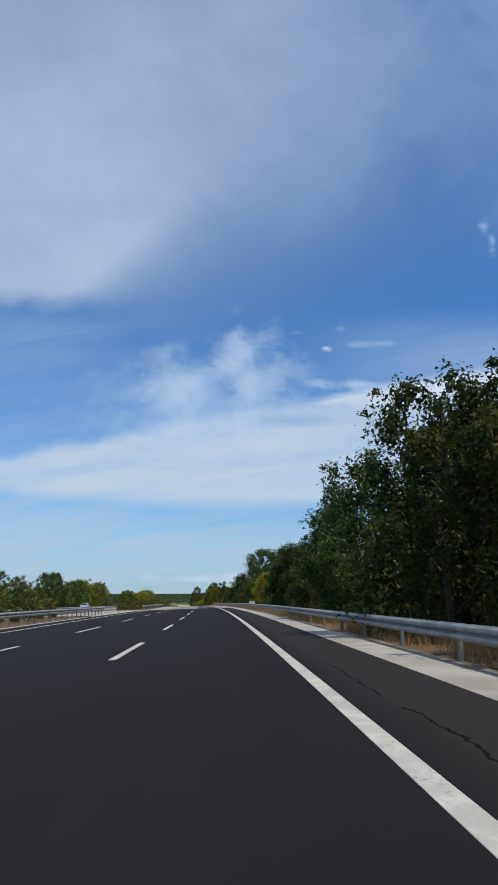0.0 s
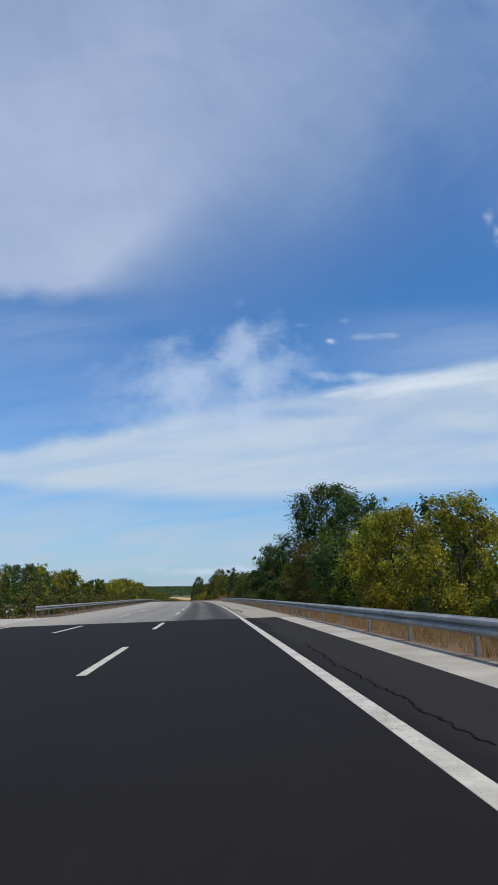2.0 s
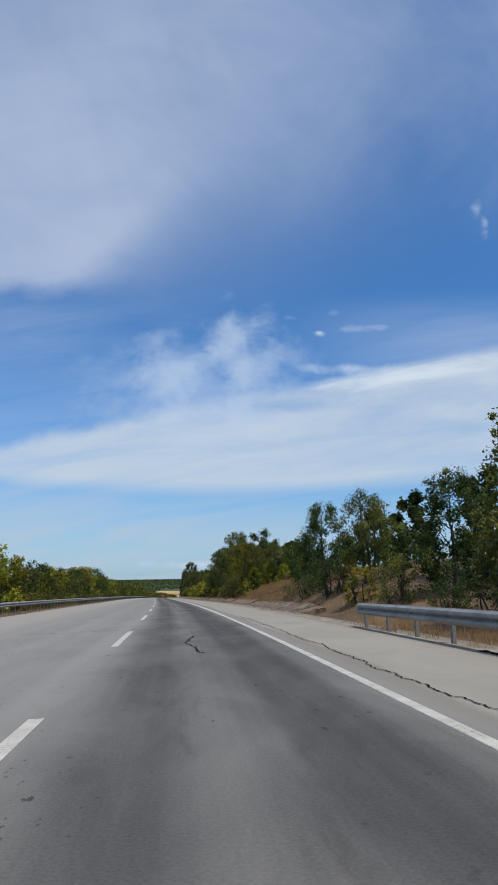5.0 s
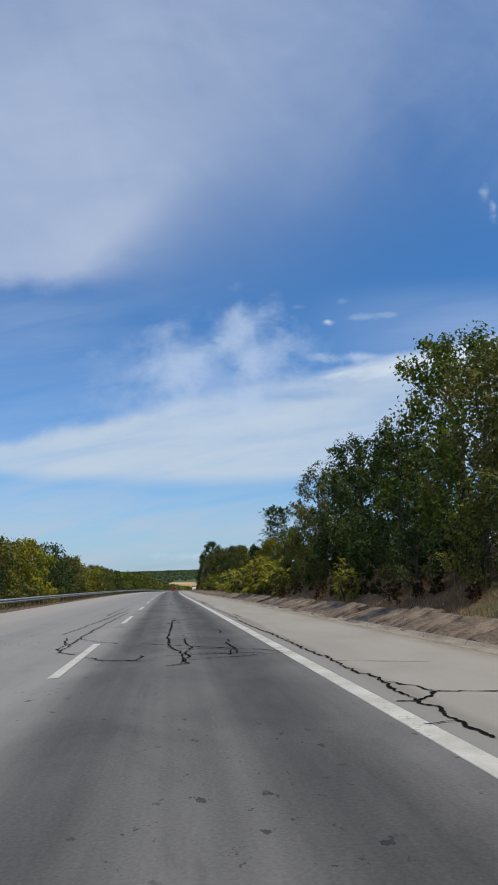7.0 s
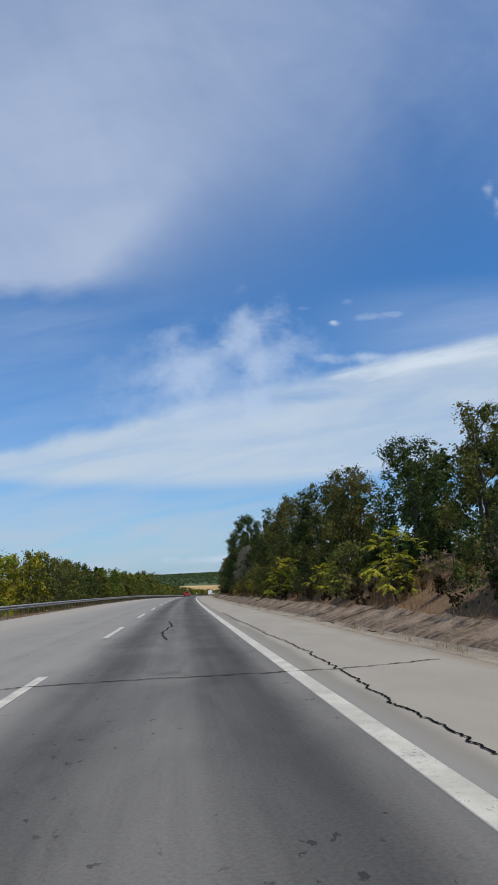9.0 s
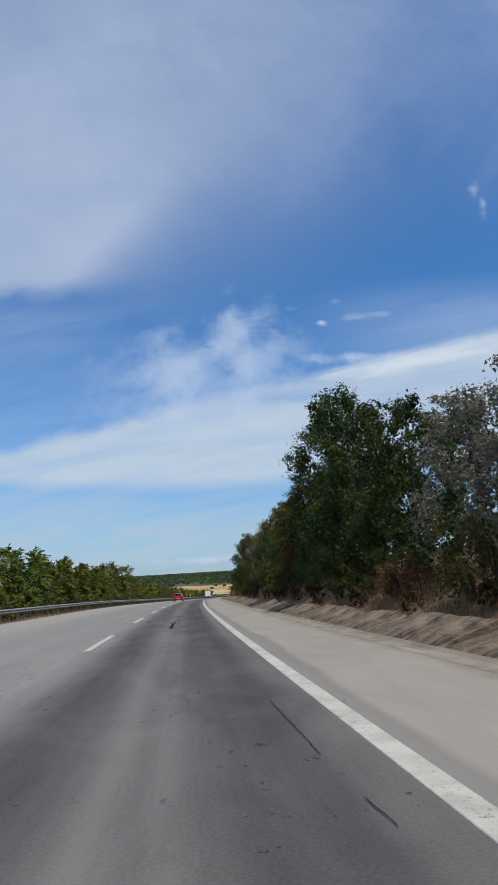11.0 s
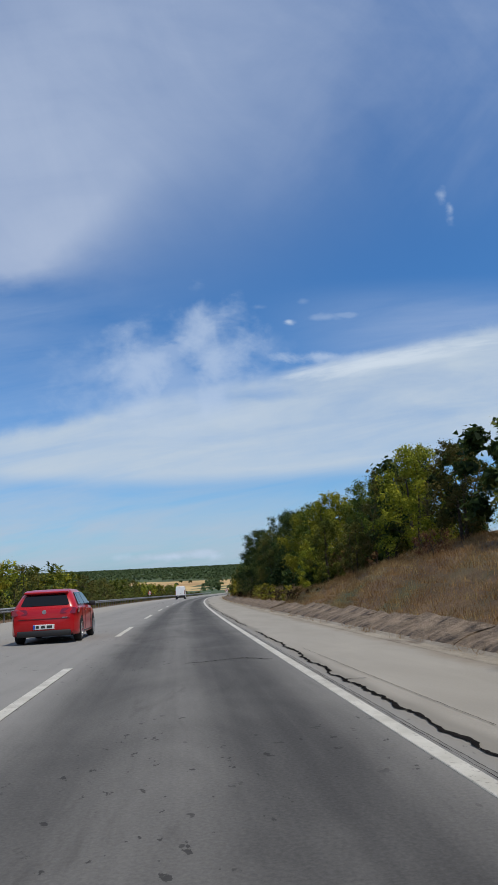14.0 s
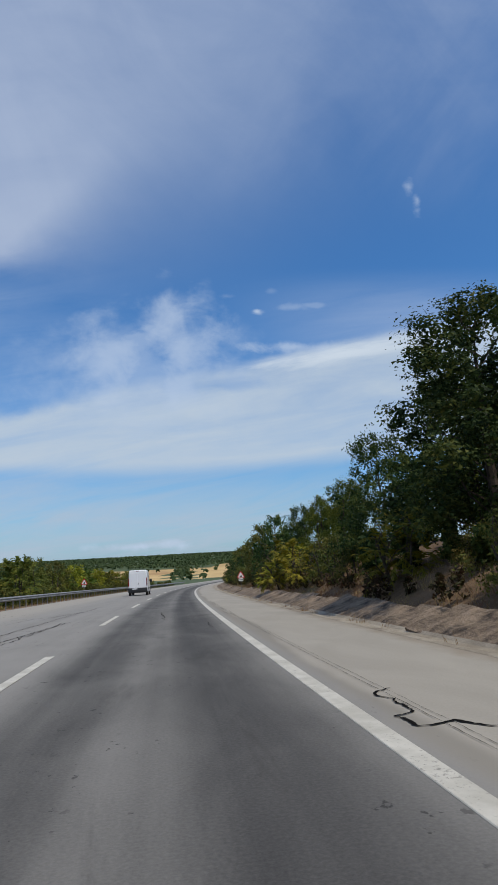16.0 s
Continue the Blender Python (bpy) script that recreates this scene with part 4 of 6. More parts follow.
# carpet of dark brush added over the bank's soil in place of tree shade
thicket("low_brush", "withered brown and green brush, darkened for the shade on the bank", [(s, 5.8 + random.uniform(-0.9, 0.9), ground_z(s, 5.8) + random.uniform(0.22, 0.5)) for s in np.arange(266, 740, 1.0) if not 545 < s < 579], 110, 0.070, LEAF_SHADE_MIX, 31)
thicket("back_woods", "dark green trees behind the roadside row", BACK, 1500, 0.17, LEAF_DARK, 8)
# low growth at the foot of the trees
for s in np.arange(214, 760, 5.0):
    key = random.choice(("scrub", "scrub", "dark_scrub", "scrub", "sumac"))
    if not (545 < s < 612 or 234 < s < 262):
        plant(key, s + random.uniform(-1, 1), 5.9 + random.uniform(-0.4, 0.7), ground_z(s, 6) + random.uniform(1.2, 2.4))
for s in np.arange(-6, 214, 6.0):
    plant(random.choice(("scrub", "dark_scrub", "dark_scrub")), s + random.uniform(-1, 1), 6.4 + random.uniform(-0.5, 1), random.uniform(0.7, 1.7))
for s, h in ((284, 2.0), (300, 1.6), (318, 2.2), (322, 2.8), (326, 3.2), (330, 3.0), (334, 2.4), (340, 3.0), (343, 2.2), (346, 2.6), (372, 2.0), (398, 2.2), (530, 1.4), (585, 1.3), (594, 1.4), (597, 1.6), (604, 1.6), (607, 1.4), (612, 1.6), (647, 2.6), (651, 3.2), (655, 2.6), (661, 2.2), (668, 1.8)):
    plant("sumac", s, 5.3 + random.uniform(-0.3, 0.4), h)
for s in list(np.arange(236, 262, 5.2)) + list(np.arange(438, 452, 3.0)) + list(np.arange(546, 584, 6.0)):
    plant("brown", s + random.uniform(-1, 1), 8.4 + random.uniform(-0.8, 1.6), ground_z(s, 8.4) + random.uniform(0.6, 1.0))

plant("great_oak", 141.5, 10.2, 11.3, 1.42)
plant("great_oak", 629.5, 7.6, 8.8, 1.35)
for s in (447.5, 449.5, 451.5, 454.0):
    plant("brown", s, 5.9 + random.uniform(-0.2, 0.3), ground_z(s, 5.9) + random.uniform(0.9, 1.4))
for s, lat, top, key in ((32, 9.8, 9.4, "oak_b"), (21, 5.8, 8.0, "oak"), (154.6, 6.3, 6.4, "round_oak"), (357, 12.0, 10.6, "ailanthus"), (470.5, 9.2, 13.6, "great_oak"), (575.5, 7.6, 4.4, "acacia"), (579.5, 7.0, 5.0, "lime"), (583, 6.6, 3.6, "yellow"),
                         (261.5, 11.4, 5.0, "round_oak"), (266.5, 11.6, 6.2, "round_oak"), (24, 9.6, 8.2, "round_oak"), (29.5, 10.4, 9.0, "round_oak"), (265.5, 8.2, 3.9, "yellow"), (269, 7.2, 3.6, "yellow"), (272.5, 6.4, 2.6, "sumac"),
                         (270.5, 5.9, 1.9, "sumac"), (258.5, 8.6, 3.5, "yellow"), (633, 9.6, 6.6, "round_oak"), (588, 11.6, 7.2, "round_oak"), (582.5, 12.2, 7.0, "round_oak")):
    plant(key, s, lat, top)

# left of the road, beyond the median
LEFT_S = [220, 300, 330, 347, 370, 400, 430, 480, 500, 520, 545, 575, 590, 605, 625, 660, 690, 720, 1000]
LEFT_H = [5.4, 5.6, 5.8, 7.4, 8.0, 7.2, 6.8, 6.4, 6.8, 6.8, 6.6, 9.0, 7.5, 4.6, 4.8, 4.2, 4.8, 4.1, 4.5]
LEFT_BACK = []
for s in np.arange(150, 345, 8.0):
    plant(random.choice(("far_olive", "far_oak", "far_olive", "far_oak") if s < 235 else ("far_olive", "far_yellow", "far_oak", "far_oak")), s + random.uniform(-2, 2), -44 + random.uniform(-2, 2), float(np.interp(s, [150, 200, 240, 345], [7.6, 8.6, 8.6, 10.5])) + random.uniform(-1.8, 1.2))
for s in np.arange(232, 800, 6.6):
    top = float(np.interp(s, LEFT_S, LEFT_H)) + random.uniform(-0.8, 0.6)
    near = True
    if 480 < s < 592:
        key = random.choice(("far_feather", "far_feather", "far_olive"))
    elif s > 600:
        key = random.choice(("far_yellow", "far_olive", "far_feather", "far_olive"))
    else:
        key = random.choice(("far_olive", "far_yellow", "far_yellow", "far_olive", "far_oak"))
    plant(key, s, (-19.8 if near else -43.5) + random.uniform(-1.5, 1.0), top)
    LEFT_BACK.append((s + 3, (-26 if near else -50) + random.uniform(-2, 2), top * random.uniform(0.85, 1.08)))
thicket("median_woods", "green and olive trees massed beyond the median", LEFT_BACK, 1100, 0.24, LEAF_FEATHER, 15)
for s in np.arange(126, 860, 5.0):
    plant("far_scrub", s, -16.8 + random.uniform(-0.8, 0.8), random.uniform(0.7, 1.8))


OPPOSITE = [(s, -43 + random.uniform(-2.5, 2.5), random.uniform(3.4, 6.0)) for s in np.arange(58, 330, 3.6)]
thicket("opposite_woods", "green and olive bushes massed beyond the opposite carriageway", OPPOSITE, 520, 0.20, LEAF_OLIVE, 41)
MEDIAN = [(s, -17.0 + random.uniform(-1.0, 1.0), random.uniform(0.8, 2.1)) for s in list(np.arange(18, 70, 1.5)) + list(np.arange(130, 296, 3.0))]
thicket("median_bushes", "low dark green bushes between the median guardrails", MEDIAN, 300, 0.10, LEAF_OLIVE, 43)


def grass_tufts(name, label, places, blades, height, mat, seed):
    """Dry grass: thin bent blades in tufts; places: (s, lat, spread)."""
    r = np.random.default_rng(seed)
    vs, fs, total = [], [], 0
    for s, lat, spread in places:
        p = np.array(spot(s, lat, ground_z(s, lat) - 0.03))
        base = p + np.stack([r.normal(0, spread, blades), r.normal(0, spread, blades), np.zeros(blades)], 1)
        a = r.uniform(0, math.tau, blades)
        h = height * r.uniform(0.4, 1.1, blades)
        side = np.stack([np.cos(a), np.sin(a), 0 * a], 1) * 0.0062
        lean = np.stack([r.normal(0, 0.38, blades), r.normal(0, 0.38, blades), np.ones(blades)], 1) * h[:, None]
        v = np.stack([base - side, base + side, base + lean], 1).reshape(-1, 3)
        vs.append(v)
        fs.append(np.arange(blades * 3).reshape(-1, 3) + total)
        total += 3 * blades
    ob = new(name, fast_mesh(name, np.concatenate(vs), np.concatenate(fs), mat))
    return tagged(ob, label, "grass", "", "stuff")


rnd_g = random.Random(77)
grass_tufts("dry_grass", "tall dry straw-coloured grass behind the guardrail", [(rnd_g.uniform(-5, 216), rnd_g.uniform(3.3, 6.6), 0.22) for _ in range(1900)], 40, 0.42, GRASS_DRY, 1)
grass_tufts("bank_grass", "dry brown grass on the bank", [(rnd_g.uniform(214, 720), rnd_g.uniform(4.7, 7.5), 0.26) for _ in range(2000)], 30, 0.34, GRASS_DRY, 2)
grass_tufts("knoll_grass", "thick rust-brown dry brush on the knoll", [(rnd_g.choice((rnd_g.uniform(236, 264), rnd_g.uniform(236, 264), rnd_g.uniform(541, 578), rnd_g.uniform(541, 578), rnd_g.uniform(576, 614))), rnd_g.uniform(4.6, 11.0), 0.34) for _ in range(3400)], 52, 0.22, GRASS_RUST, 3)
grass_tufts("slope_grass", "rust and straw coloured dry grass under the trees", [(rnd_g.gauss(0, 2.6) + rnd_g.choice((272, 282, 291, 303, 316, 328, 341, 357, 372, 388, 407, 424, 441, 446, 452, 471, 489, 508, 518, 524, 530, 536, 622, 640, 655, 676)), rnd_g.uniform(4.7, 7.4), 0.34) for _ in range(2600)], 34, 0.28, GRASS_RUST, 6)
grass_tufts("gutter_weeds", "thin dry weeds along the kerb", [(rnd_g.uniform(210, 700), 2.93 + rnd_g.uniform(0, 0.12), 0.06) for _ in range(700)], 8, 0.26, GRASS_DRY, 4)
grass_tufts("median_grass", "dry grass in the median", [(rnd_g.uniform(20, 760), -13.9 - 2.4 * rnd_g.random(), 0.35) for _ in range(1500)], 12, 0.4, GRASS_DRY, 5)


def far_woods():
    """Woods on the hills and along the valley: countless crowns, each a handful of leaf clumps."""
    r = np.random.default_rng(11)
    rj = random.Random(4)
    vs, fs, total = [], [], 0
    made = 0
    while made < 15000:
        s, la = 780 + 1650 * rj.random(), rj.uniform(-680, 360)
        if abs(la + 5) < 30 + (40 if s < 1000 else 0) and s < 1250:
            continue
        p = land(s, la)
        if is_field(p.x, p.y) and rj.random() < 0.975:
            continue
        if s < 1300 and -170 < la < 140 and rj.random() < 0.93:
            continue
        h = rj.uniform(4.0, 5.6)
        n = 7
        d = r.normal(size=(n, 3))
        d /= np.linalg.norm(d, axis=1)[:, None]
        d[:, 2] = np.abs(d[:, 2]) + 0.35
        d /= np.linalg.norm(d, axis=1)[:, None]
        c = np.array([p.x, p.y, p.z + h * 0.35]) + d * np.array([h * 0.5, h * 0.5, h * 0.6])
        a = np.cross(d, r.normal(size=(n, 3)))
        a /= np.linalg.norm(a, axis=1)[:, None]
        b = np.cross(d, a)
        k = h * 0.42
        q = np.stack([c + a * k, c + b * k + d * k * 0.35, c - a * k, c - b * k - d * k * 0.35], 1).reshape(-1, 3)
        i = np.arange(n)[:, None] * 4 + total
        vs.append(q)
        fs.append((i + np.array([0, 1, 2, 3])))
        total += 4 * n
        made += 1
    ob = new("far_woods", fast_mesh("far_woods", np.concatenate(vs), np.concatenate(fs), LEAF_FAR))
    tagged(ob, "distant green woods covering the hills", "woods", "", "stuff")


LEAF_FAR = leaf_material("distant woodland", [(0.050, 0.082, 0.032), (0.062, 0.098, 0.038), (0.074, 0.106, 0.042), (0.090, 0.112, 0.044)])
far_woods()


# ---- verge: kerb, gutter slabs and revetment along the cutting ----
def make_verge():
    kerb = ribbon("kerb", 205, 860, [(2.664, -0.28), (2.664, -0.003), (2.69, 0.006), (2.82, 0.006), (2.86, -0.004), (2.884, -0.024), (2.884, -0.25)], GUTTER, 2.0, "low pale concrete kerb along the gutter")
    gutter = ribbon("gutter", 205, 860, [(2.887, -0.25), (2.887, -0.022), (3.05, -0.06), (3.2, -0.05), (3.3, 0.0), (3.32, -0.25)], GUTTER, 2.0, "shallow concrete roadside gutter, dusty")
    slope = tagged(new("revetment"), "broken sloping concrete slabs at the foot of the bank", "revetment", "", "structure")
    rnd = random.Random(21)
    shapes = []
    for k in range(6):
        bm = bmesh.new()
        nx, ny = 5, 5
        top, bot = [], []
        for i in range(nx):
            for j in range(ny):
                x, y = i / (nx - 1), j / (ny - 1)
                e = 0.10 * rnd.uniform(-1, 1) if j in (0, ny - 1) else 0.0
                z = 0.36 * x + rnd.uniform(-0.022, 0.022) - (0.05 if i == 0 else 0) + 0.035 * (y - 0.5) * ((k % 3) - 1)
                px = x * (1.10 + 0.05 * rnd.uniform(-1, 1) * x)
                top.append(bm.verts.new((px, (y - 0.5) * 2.02 + e, z)))
                bot.append(bm.verts.new((px + 0.1, (y - 0.5) * 2.02 + e, z - 0.35)))
        q = lambda a, i, j: a[i * ny + j]
        for i in range(nx - 1):
            for j in range(ny - 1):
                bm.faces.new((q(top, i, j), q(top, i + 1, j), q(top, i + 1, j + 1), q(top, i, j + 1)))
        for j in range(ny - 1):
            bm.faces.new((q(top, 0, j + 1), q(bot, 0, j + 1), q(bot, 0, j), q(top, 0, j)))
            bm.faces.new((q(top, nx - 1, j), q(bot, nx - 1, j), q(bot, nx - 1, j + 1), q(top, nx - 1, j + 1)))
        for i in range(nx - 1):
            bm.faces.new((q(top, i, 0), q(bot, i, 0), q(bot, i + 1, 0), q(top, i + 1, 0)))
            bm.faces.new((q(top, i + 1, ny - 1), q(bot, i + 1, ny - 1), q(bot, i, ny - 1), q(top, i, ny - 1)))
        bmesh.ops.recalc_face_normals(bm, faces=bm.faces)
        me = bpy.data.meshes.new("slab")
        bm.to_mesh(me)
        bm.free()
        me.materials.append(RUBBLE)
        shapes.append(me)
    s = 226.0
    while s < 800:
        ob = new("slab", rnd.choice(shapes))
        ob.parent = slope
        sc = rnd.uniform(0.85, 1.15)
        ob.matrix_basis = spot_matrix(s, 3.26 + verge(s) + rnd.uniform(-0.05, 0.10), rnd.uniform(-0.06, 0.03), rnd.uniform(-4, 4)) @ Matrix.Diagonal((sc, 1.0, rnd.uniform(0.85, 1.12), 1))
        s += 1.98 * rnd.uniform(0.97, 1.03)


make_verge()


# ---- bitumen seals over the cracks: ends along and across from a start, course roughened here ----
SEALS_Q = (0.0, [
    [(12.4, 0.61), (8.5, 0.61)],
    [(7.6, 0.59), (6.2, 0.66), (5.1, 0.62)]])
SEALS_R = (38.4, [
    [(13.1, 0.51), (8.9, 0.51), (7.2, 0.61), (5.4, 0.59)],
    [(9.4, -0.75), (9.7, 0.05)],
    [(4.1, -1.64), (3.9, -1.78), (3.6, -1.91)]])
SEALS_S = (57.5, [
    [(20.5, 0.39), (16.0, 0.71), (12.2, 0.73)],
    [(11.7, 1.85), (9.9, 1.86), (8.6, 1.92)],
    [(10.6, 1.67), (11.6, 2.67)]])
SEALS_T = (76.7, [
    [(16.0, 0.54), (10.7, 0.45), (8.0, 0.47), (5.3, 0.52)]])
SEALS_U = (95.9, [
    [(14.7, 0.37), (9.9, 0.35), (7.6, 0.43), (5.3, 0.48)]])
SEALS_A = (115.2, [
    [(22.5, 0.27), (13.2, 0.67), (8.6, 0.82)],
    [(21.1, 0.28), (12.3, 0.5), (8.2, 0.7), (5.5, 0.55)],
    [(14.9, 0.48), (9.6, 0.65), (5.8, 0.66)],
    [(19.0, 0.46), (11.0, 0.71), (7.8, 0.73)],
    [(4.8, -0.47), (4.1, -0.57)],
    [(4.8, -0.46), (5.2, 0.42)],
    [(17.0, -5.86), (40.9, -5.43)],
    [(10.6, -4.72), (12.3, -4.57)],
    [(27.2, 1.46), (15.2, 1.67), (10.6, 1.6)]])
SEALS_B = (134.6, [
    [(28.9, 0.18), (14.0, 0.5), (9.1, 0.57), (5.5, 0.5)],
    [(11.0, 1.61), (7.8, 1.59)],
    [(9.0, 0.68), (9.0, 1.56)],
    [(4.3, -2.99), (4.5, -2.34), (4.8, -1.59), (4.9, -0.95)],
    [(4.9, -0.95), (4.8, -0.42), (4.6, 0.11)],
    [(6.8, -1.54), (5.7, -1.68), (5.3, -1.49), (4.8, -1.59)],
    [(4.8, -1.59), (4.4, -1.4), (3.9, -1.56), (3.7, -1.46)],
    [(3.7, -1.46), (3.4, -1.57), (3.3, -1.52)],
    [(4.4, -1.4), (4.4, -1.15)],
    [(3.7, -1.45), (3.9, -1.18)],
    [(3.6, -1.68), (3.7, -1.46)],
    [(4.9, -0.95), (4.6, -0.61), (4.2, -0.68)],
    [(4.2, -0.68), (3.8, -0.72), (3.8, -0.5)],
    [(4.9, -0.5), (5.0, -0.03)]])
SEALS_BB = (134.6, [
    [(4.3, -0.62), (4.6, -0.06)],
    [(11.3, -4.82), (11.8, -4.61)],
    [(15.4, -5.89), (39.2, -5.85)]])
SEALS_C = (233.2, [
    [0.019, (16.1, -5.84), (15.4, -2.03)],
    [0.016, (23.5, -1.91), (14.2, -1.95)],
    [(9.4, -2.17), (9.3, -1.7)],
    [0.013, (11.5, -1.96), (11.8, -0.57)],
    [(8.2, -0.66), (7.3, -0.69), (7.0, -0.6)],
    [0.016, (18.7, 0.23), (12.7, 0.3)],
    [0.014, (14.4, 0.39), (13.7, 1.56)],
    [0.012, (15.6, 0.5), (15.2, 1.3)],
    [0.012, (19.4, 0.6), (18.9, 1.7)],
    [0.020, (14.5, -4.94), (18.3, -4.79)]])
SEALS_D = (252.8, [
    [0.026, (4.3, -2.13), (4.0, -1.9), (3.9, -1.81)],
    [0.017, (3.9, -1.81), (4.0, -1.41), (4.2, -1.23), (4.3, -0.76)],
    [(4.3, -0.76), (4.7, -0.58), (4.8, -0.32)],
    [0.028, (3.9, -1.81), (3.5, -1.92), (3.4, -2.19)],
    [0.024, (3.5, -1.92), (3.3, -1.86)],
    [(4.3, -0.76), (3.9, -0.78), (3.8, -0.62)],
    [(3.8, -1.02), (3.8, -0.8)],
    [(3.9, -0.78), (4.1, -0.6), (4.5, -0.57)],
    [(18.2, 0.43), (13.0, 0.4), (8.9, 0.36)],
    [(13.0, 0.4), (12.9, 2.38)],
    [(10.2, 0.21), (10.2, 1.44)],
    [(9.0, 0.39), (7.7, 1.02), (7.8, 1.67)],
    [(7.6, 0.31), (6.2, 0.33)],
    [(7.2, 0.37), (7.5, 1.43)]])
SEALS_E = (272.5, [
    [(21.4, -2.39), (19.1, -1.2)],
    [(18.0, -4.32), (15.7, -3.11)],
    [(11.7, -1.43), (11.5, -0.42)],
    [(14.8, -1.68), (14.9, -1.37)],
    [(23.3, 0.25), (14.0, 0.4), (10.3, 0.41), (8.2, 0.47)],
    [(8.2, 0.47), (6.6, 0.38), (5.6, 0.38), (5.0, 0.36)],
    [(10.3, 0.41), (9.5, 1.65)],
    [(8.2, 0.47), (7.1, 0.79), (6.9, 1.33)],
    [(6.7, 0.19), (6.6, 0.38), (7.1, 0.75)],
    [(5.6, 0.05), (5.6, 0.38)],
    [(25.5, -1.87), (14.4, -2.02), (12.2, -1.65), (11.2, -1.79)],
    [(14.1, -4.18), (21.8, -4.26), (35.1, -4.02)],
    [(14.0, -3.99), (13.8, -3.55)],
    [(12.4, -3.43), (11.9, -2.41)],
    [(10.8, -2.05), (11.1, -1.68)]])
SEALS_EB = (272.5, [
    [(15.4, -2.58), (13.6, -1.15), (12.1, -0.01)],
    [(12.9, -1.97), (12.2, -0.83)],
    [(15.4, -0.73), (12.2, -0.83)],
    [(23.1, -4.24), (21.4, -2.96)],
    [(19.5, -2.74), (17.4, -1.27)],
    [(16.4, -1.61), (13.5, -1.62), (12.4, -1.75), (11.0, -1.69), (10.8, -2.04)],
    [(24.1, -3.14), (23.8, -1.99)],
    [(21.0, -3.16), (20.3, -1.35)],
    [(22.9, -1.81), (21.3, -1.15)],
    [(17.7, -2.0), (16.0, -0.98)],
    [(14.8, -1.64), (14.6, -0.83)],
    [(13.6, -1.89), (13.3, -0.88)],
    [(12.4, -2.09), (12.3, -1.01), (12.1, -0.34)],
    [(11.5, -1.68), (11.7, -0.78), (11.9, 0.11)],
    [(14.3, -0.86), (13.0, -0.8), (12.0, -0.99)],
    [(25.6, -4.71), (27.6, -4.6), (40.4, -4.21)]])
SEALS_EC = (272.5, [
    [(18.6, -4.69), (16.6, -4.32), (15.1, -4.35), (13.9, -3.94), (13.5, -3.68)],
    [(15.9, -4.4), (16.0, -4.11)],
    [(12.9, -3.5), (12.1, -3.12), (11.9, -2.56), (12.7, -2.49)],
    [(12.0, -3.03), (11.6, -2.36)],
    [(19.9, -4.95), (21.0, -4.88), (25.6, -4.71)],
    [(18.9, -0.71), (17.3, -0.68)]])
SEALS_F = (292.1, [
    [(7.7, -1.63), (7.4, -1.88), (6.3, -1.71), (5.9, -1.99)],
    [(5.9, -1.99), (5.4, -1.8), (4.5, -1.69), (4.1, -1.85)],
    [(4.1, -1.85), (4.0, -1.63), (3.6, -1.69), (3.4, -1.64)],
    [(4.0, -2.01), (3.7, -2.02), (3.6, -1.9), (3.4, -2.05)],
    [(3.4, -1.88), (3.6, -1.84), (3.6, -1.68)],
    [(3.7, -1.29), (3.3, -1.4)],
    [(3.1, -1.19), (3.2, -0.82), (3.2, -0.61)],
    [(19.9, 0.23), (13.8, 0.35), (8.8, 0.39), (6.5, 0.29)],
    [(6.5, 0.29), (5.7, 0.37), (4.8, 0.39)],
    [(8.5, 0.6), (6.7, 0.6), (5.6, 0.58)],
    [(12.4, -4.78), (24.7, -4.7)],
    [(9.4, -4.04), (9.5, -3.62)]])
SEALS_G = (311.7, [
    [(15.3, 0.35), (11.5, 0.5), (8.3, 0.34), (5.8, 0.34)],
    [(7.2, 0.76), (6.9, 1.14), (6.4, 1.21)],
    [(9.5, -4.0), (9.9, -1.88), (10.3, 0.13), (9.5, 2.38)],
    [(6.0, -3.13), (6.0, -2.68), (6.3, -1.9), (6.5, -1.14)],
    [(6.5, -1.14), (6.8, -0.13), (6.8, 0.37), (6.9, 1.49)],
    [(5.7, -3.05), (5.7, -2.73), (6.3, -1.9)],
    [(12.4, -1.76), (9.9, -1.88), (7.8, -1.84), (6.3, -1.83)],
    [(8.6, -1.85), (8.6, -1.34)],
    [(16.4, 0.33), (12.4, 0.59), (8.8, 0.34), (6.8, 0.37)],
    [(6.8, 0.37), (5.5, 0.35), (4.5, 0.33)],
    [(9.9, 0.59), (7.8, 0.69), (6.9, 0.83)],
    [0.010, (6.9, 0.58), (7.2, 1.0), (7.25, 2.0)],
    [0.010, (6.7, 0.55), (6.55, 0.9), (6.75, 1.25), (6.6, 2.0)],
    [0.010, (6.9, 0.85), (6.6, 1.0)],
    [0.010, (6.5, 0.45), (6.15, 0.68), (6.45, 0.92)],
    [0.010, (7.0, 1.2), (6.7, 1.25)],
    [0.010, (11.2, 0.75), (11.0, 1.9)],
    [0.009, (15.2, 0.5), (14.6, 1.6)],
    [(16.3, -5.27), (20.1, -4.82)]])
SEALS_H = (331.3, [
    [(14.2, 0.45), (13.2, 0.94), (11.7, 0.25), (8.6, 0.32)],
    [(8.6, 0.32), (5.9, 0.31), (5.2, 0.33), (4.3, 0.31)],
    [(8.2, 0.23), (8.0, 1.02)],
    [(8.1, 0.43), (6.6, 0.41)],
    [(5.9, 0.31), (6.3, 0.83), (6.5, 1.35)],
    [(6.5, 0.57), (6.2, 0.66)],
    [(14.5, -1.99), (16.1, -1.6)],
    [(15.8, -0.7), (14.4, -0.59)]])
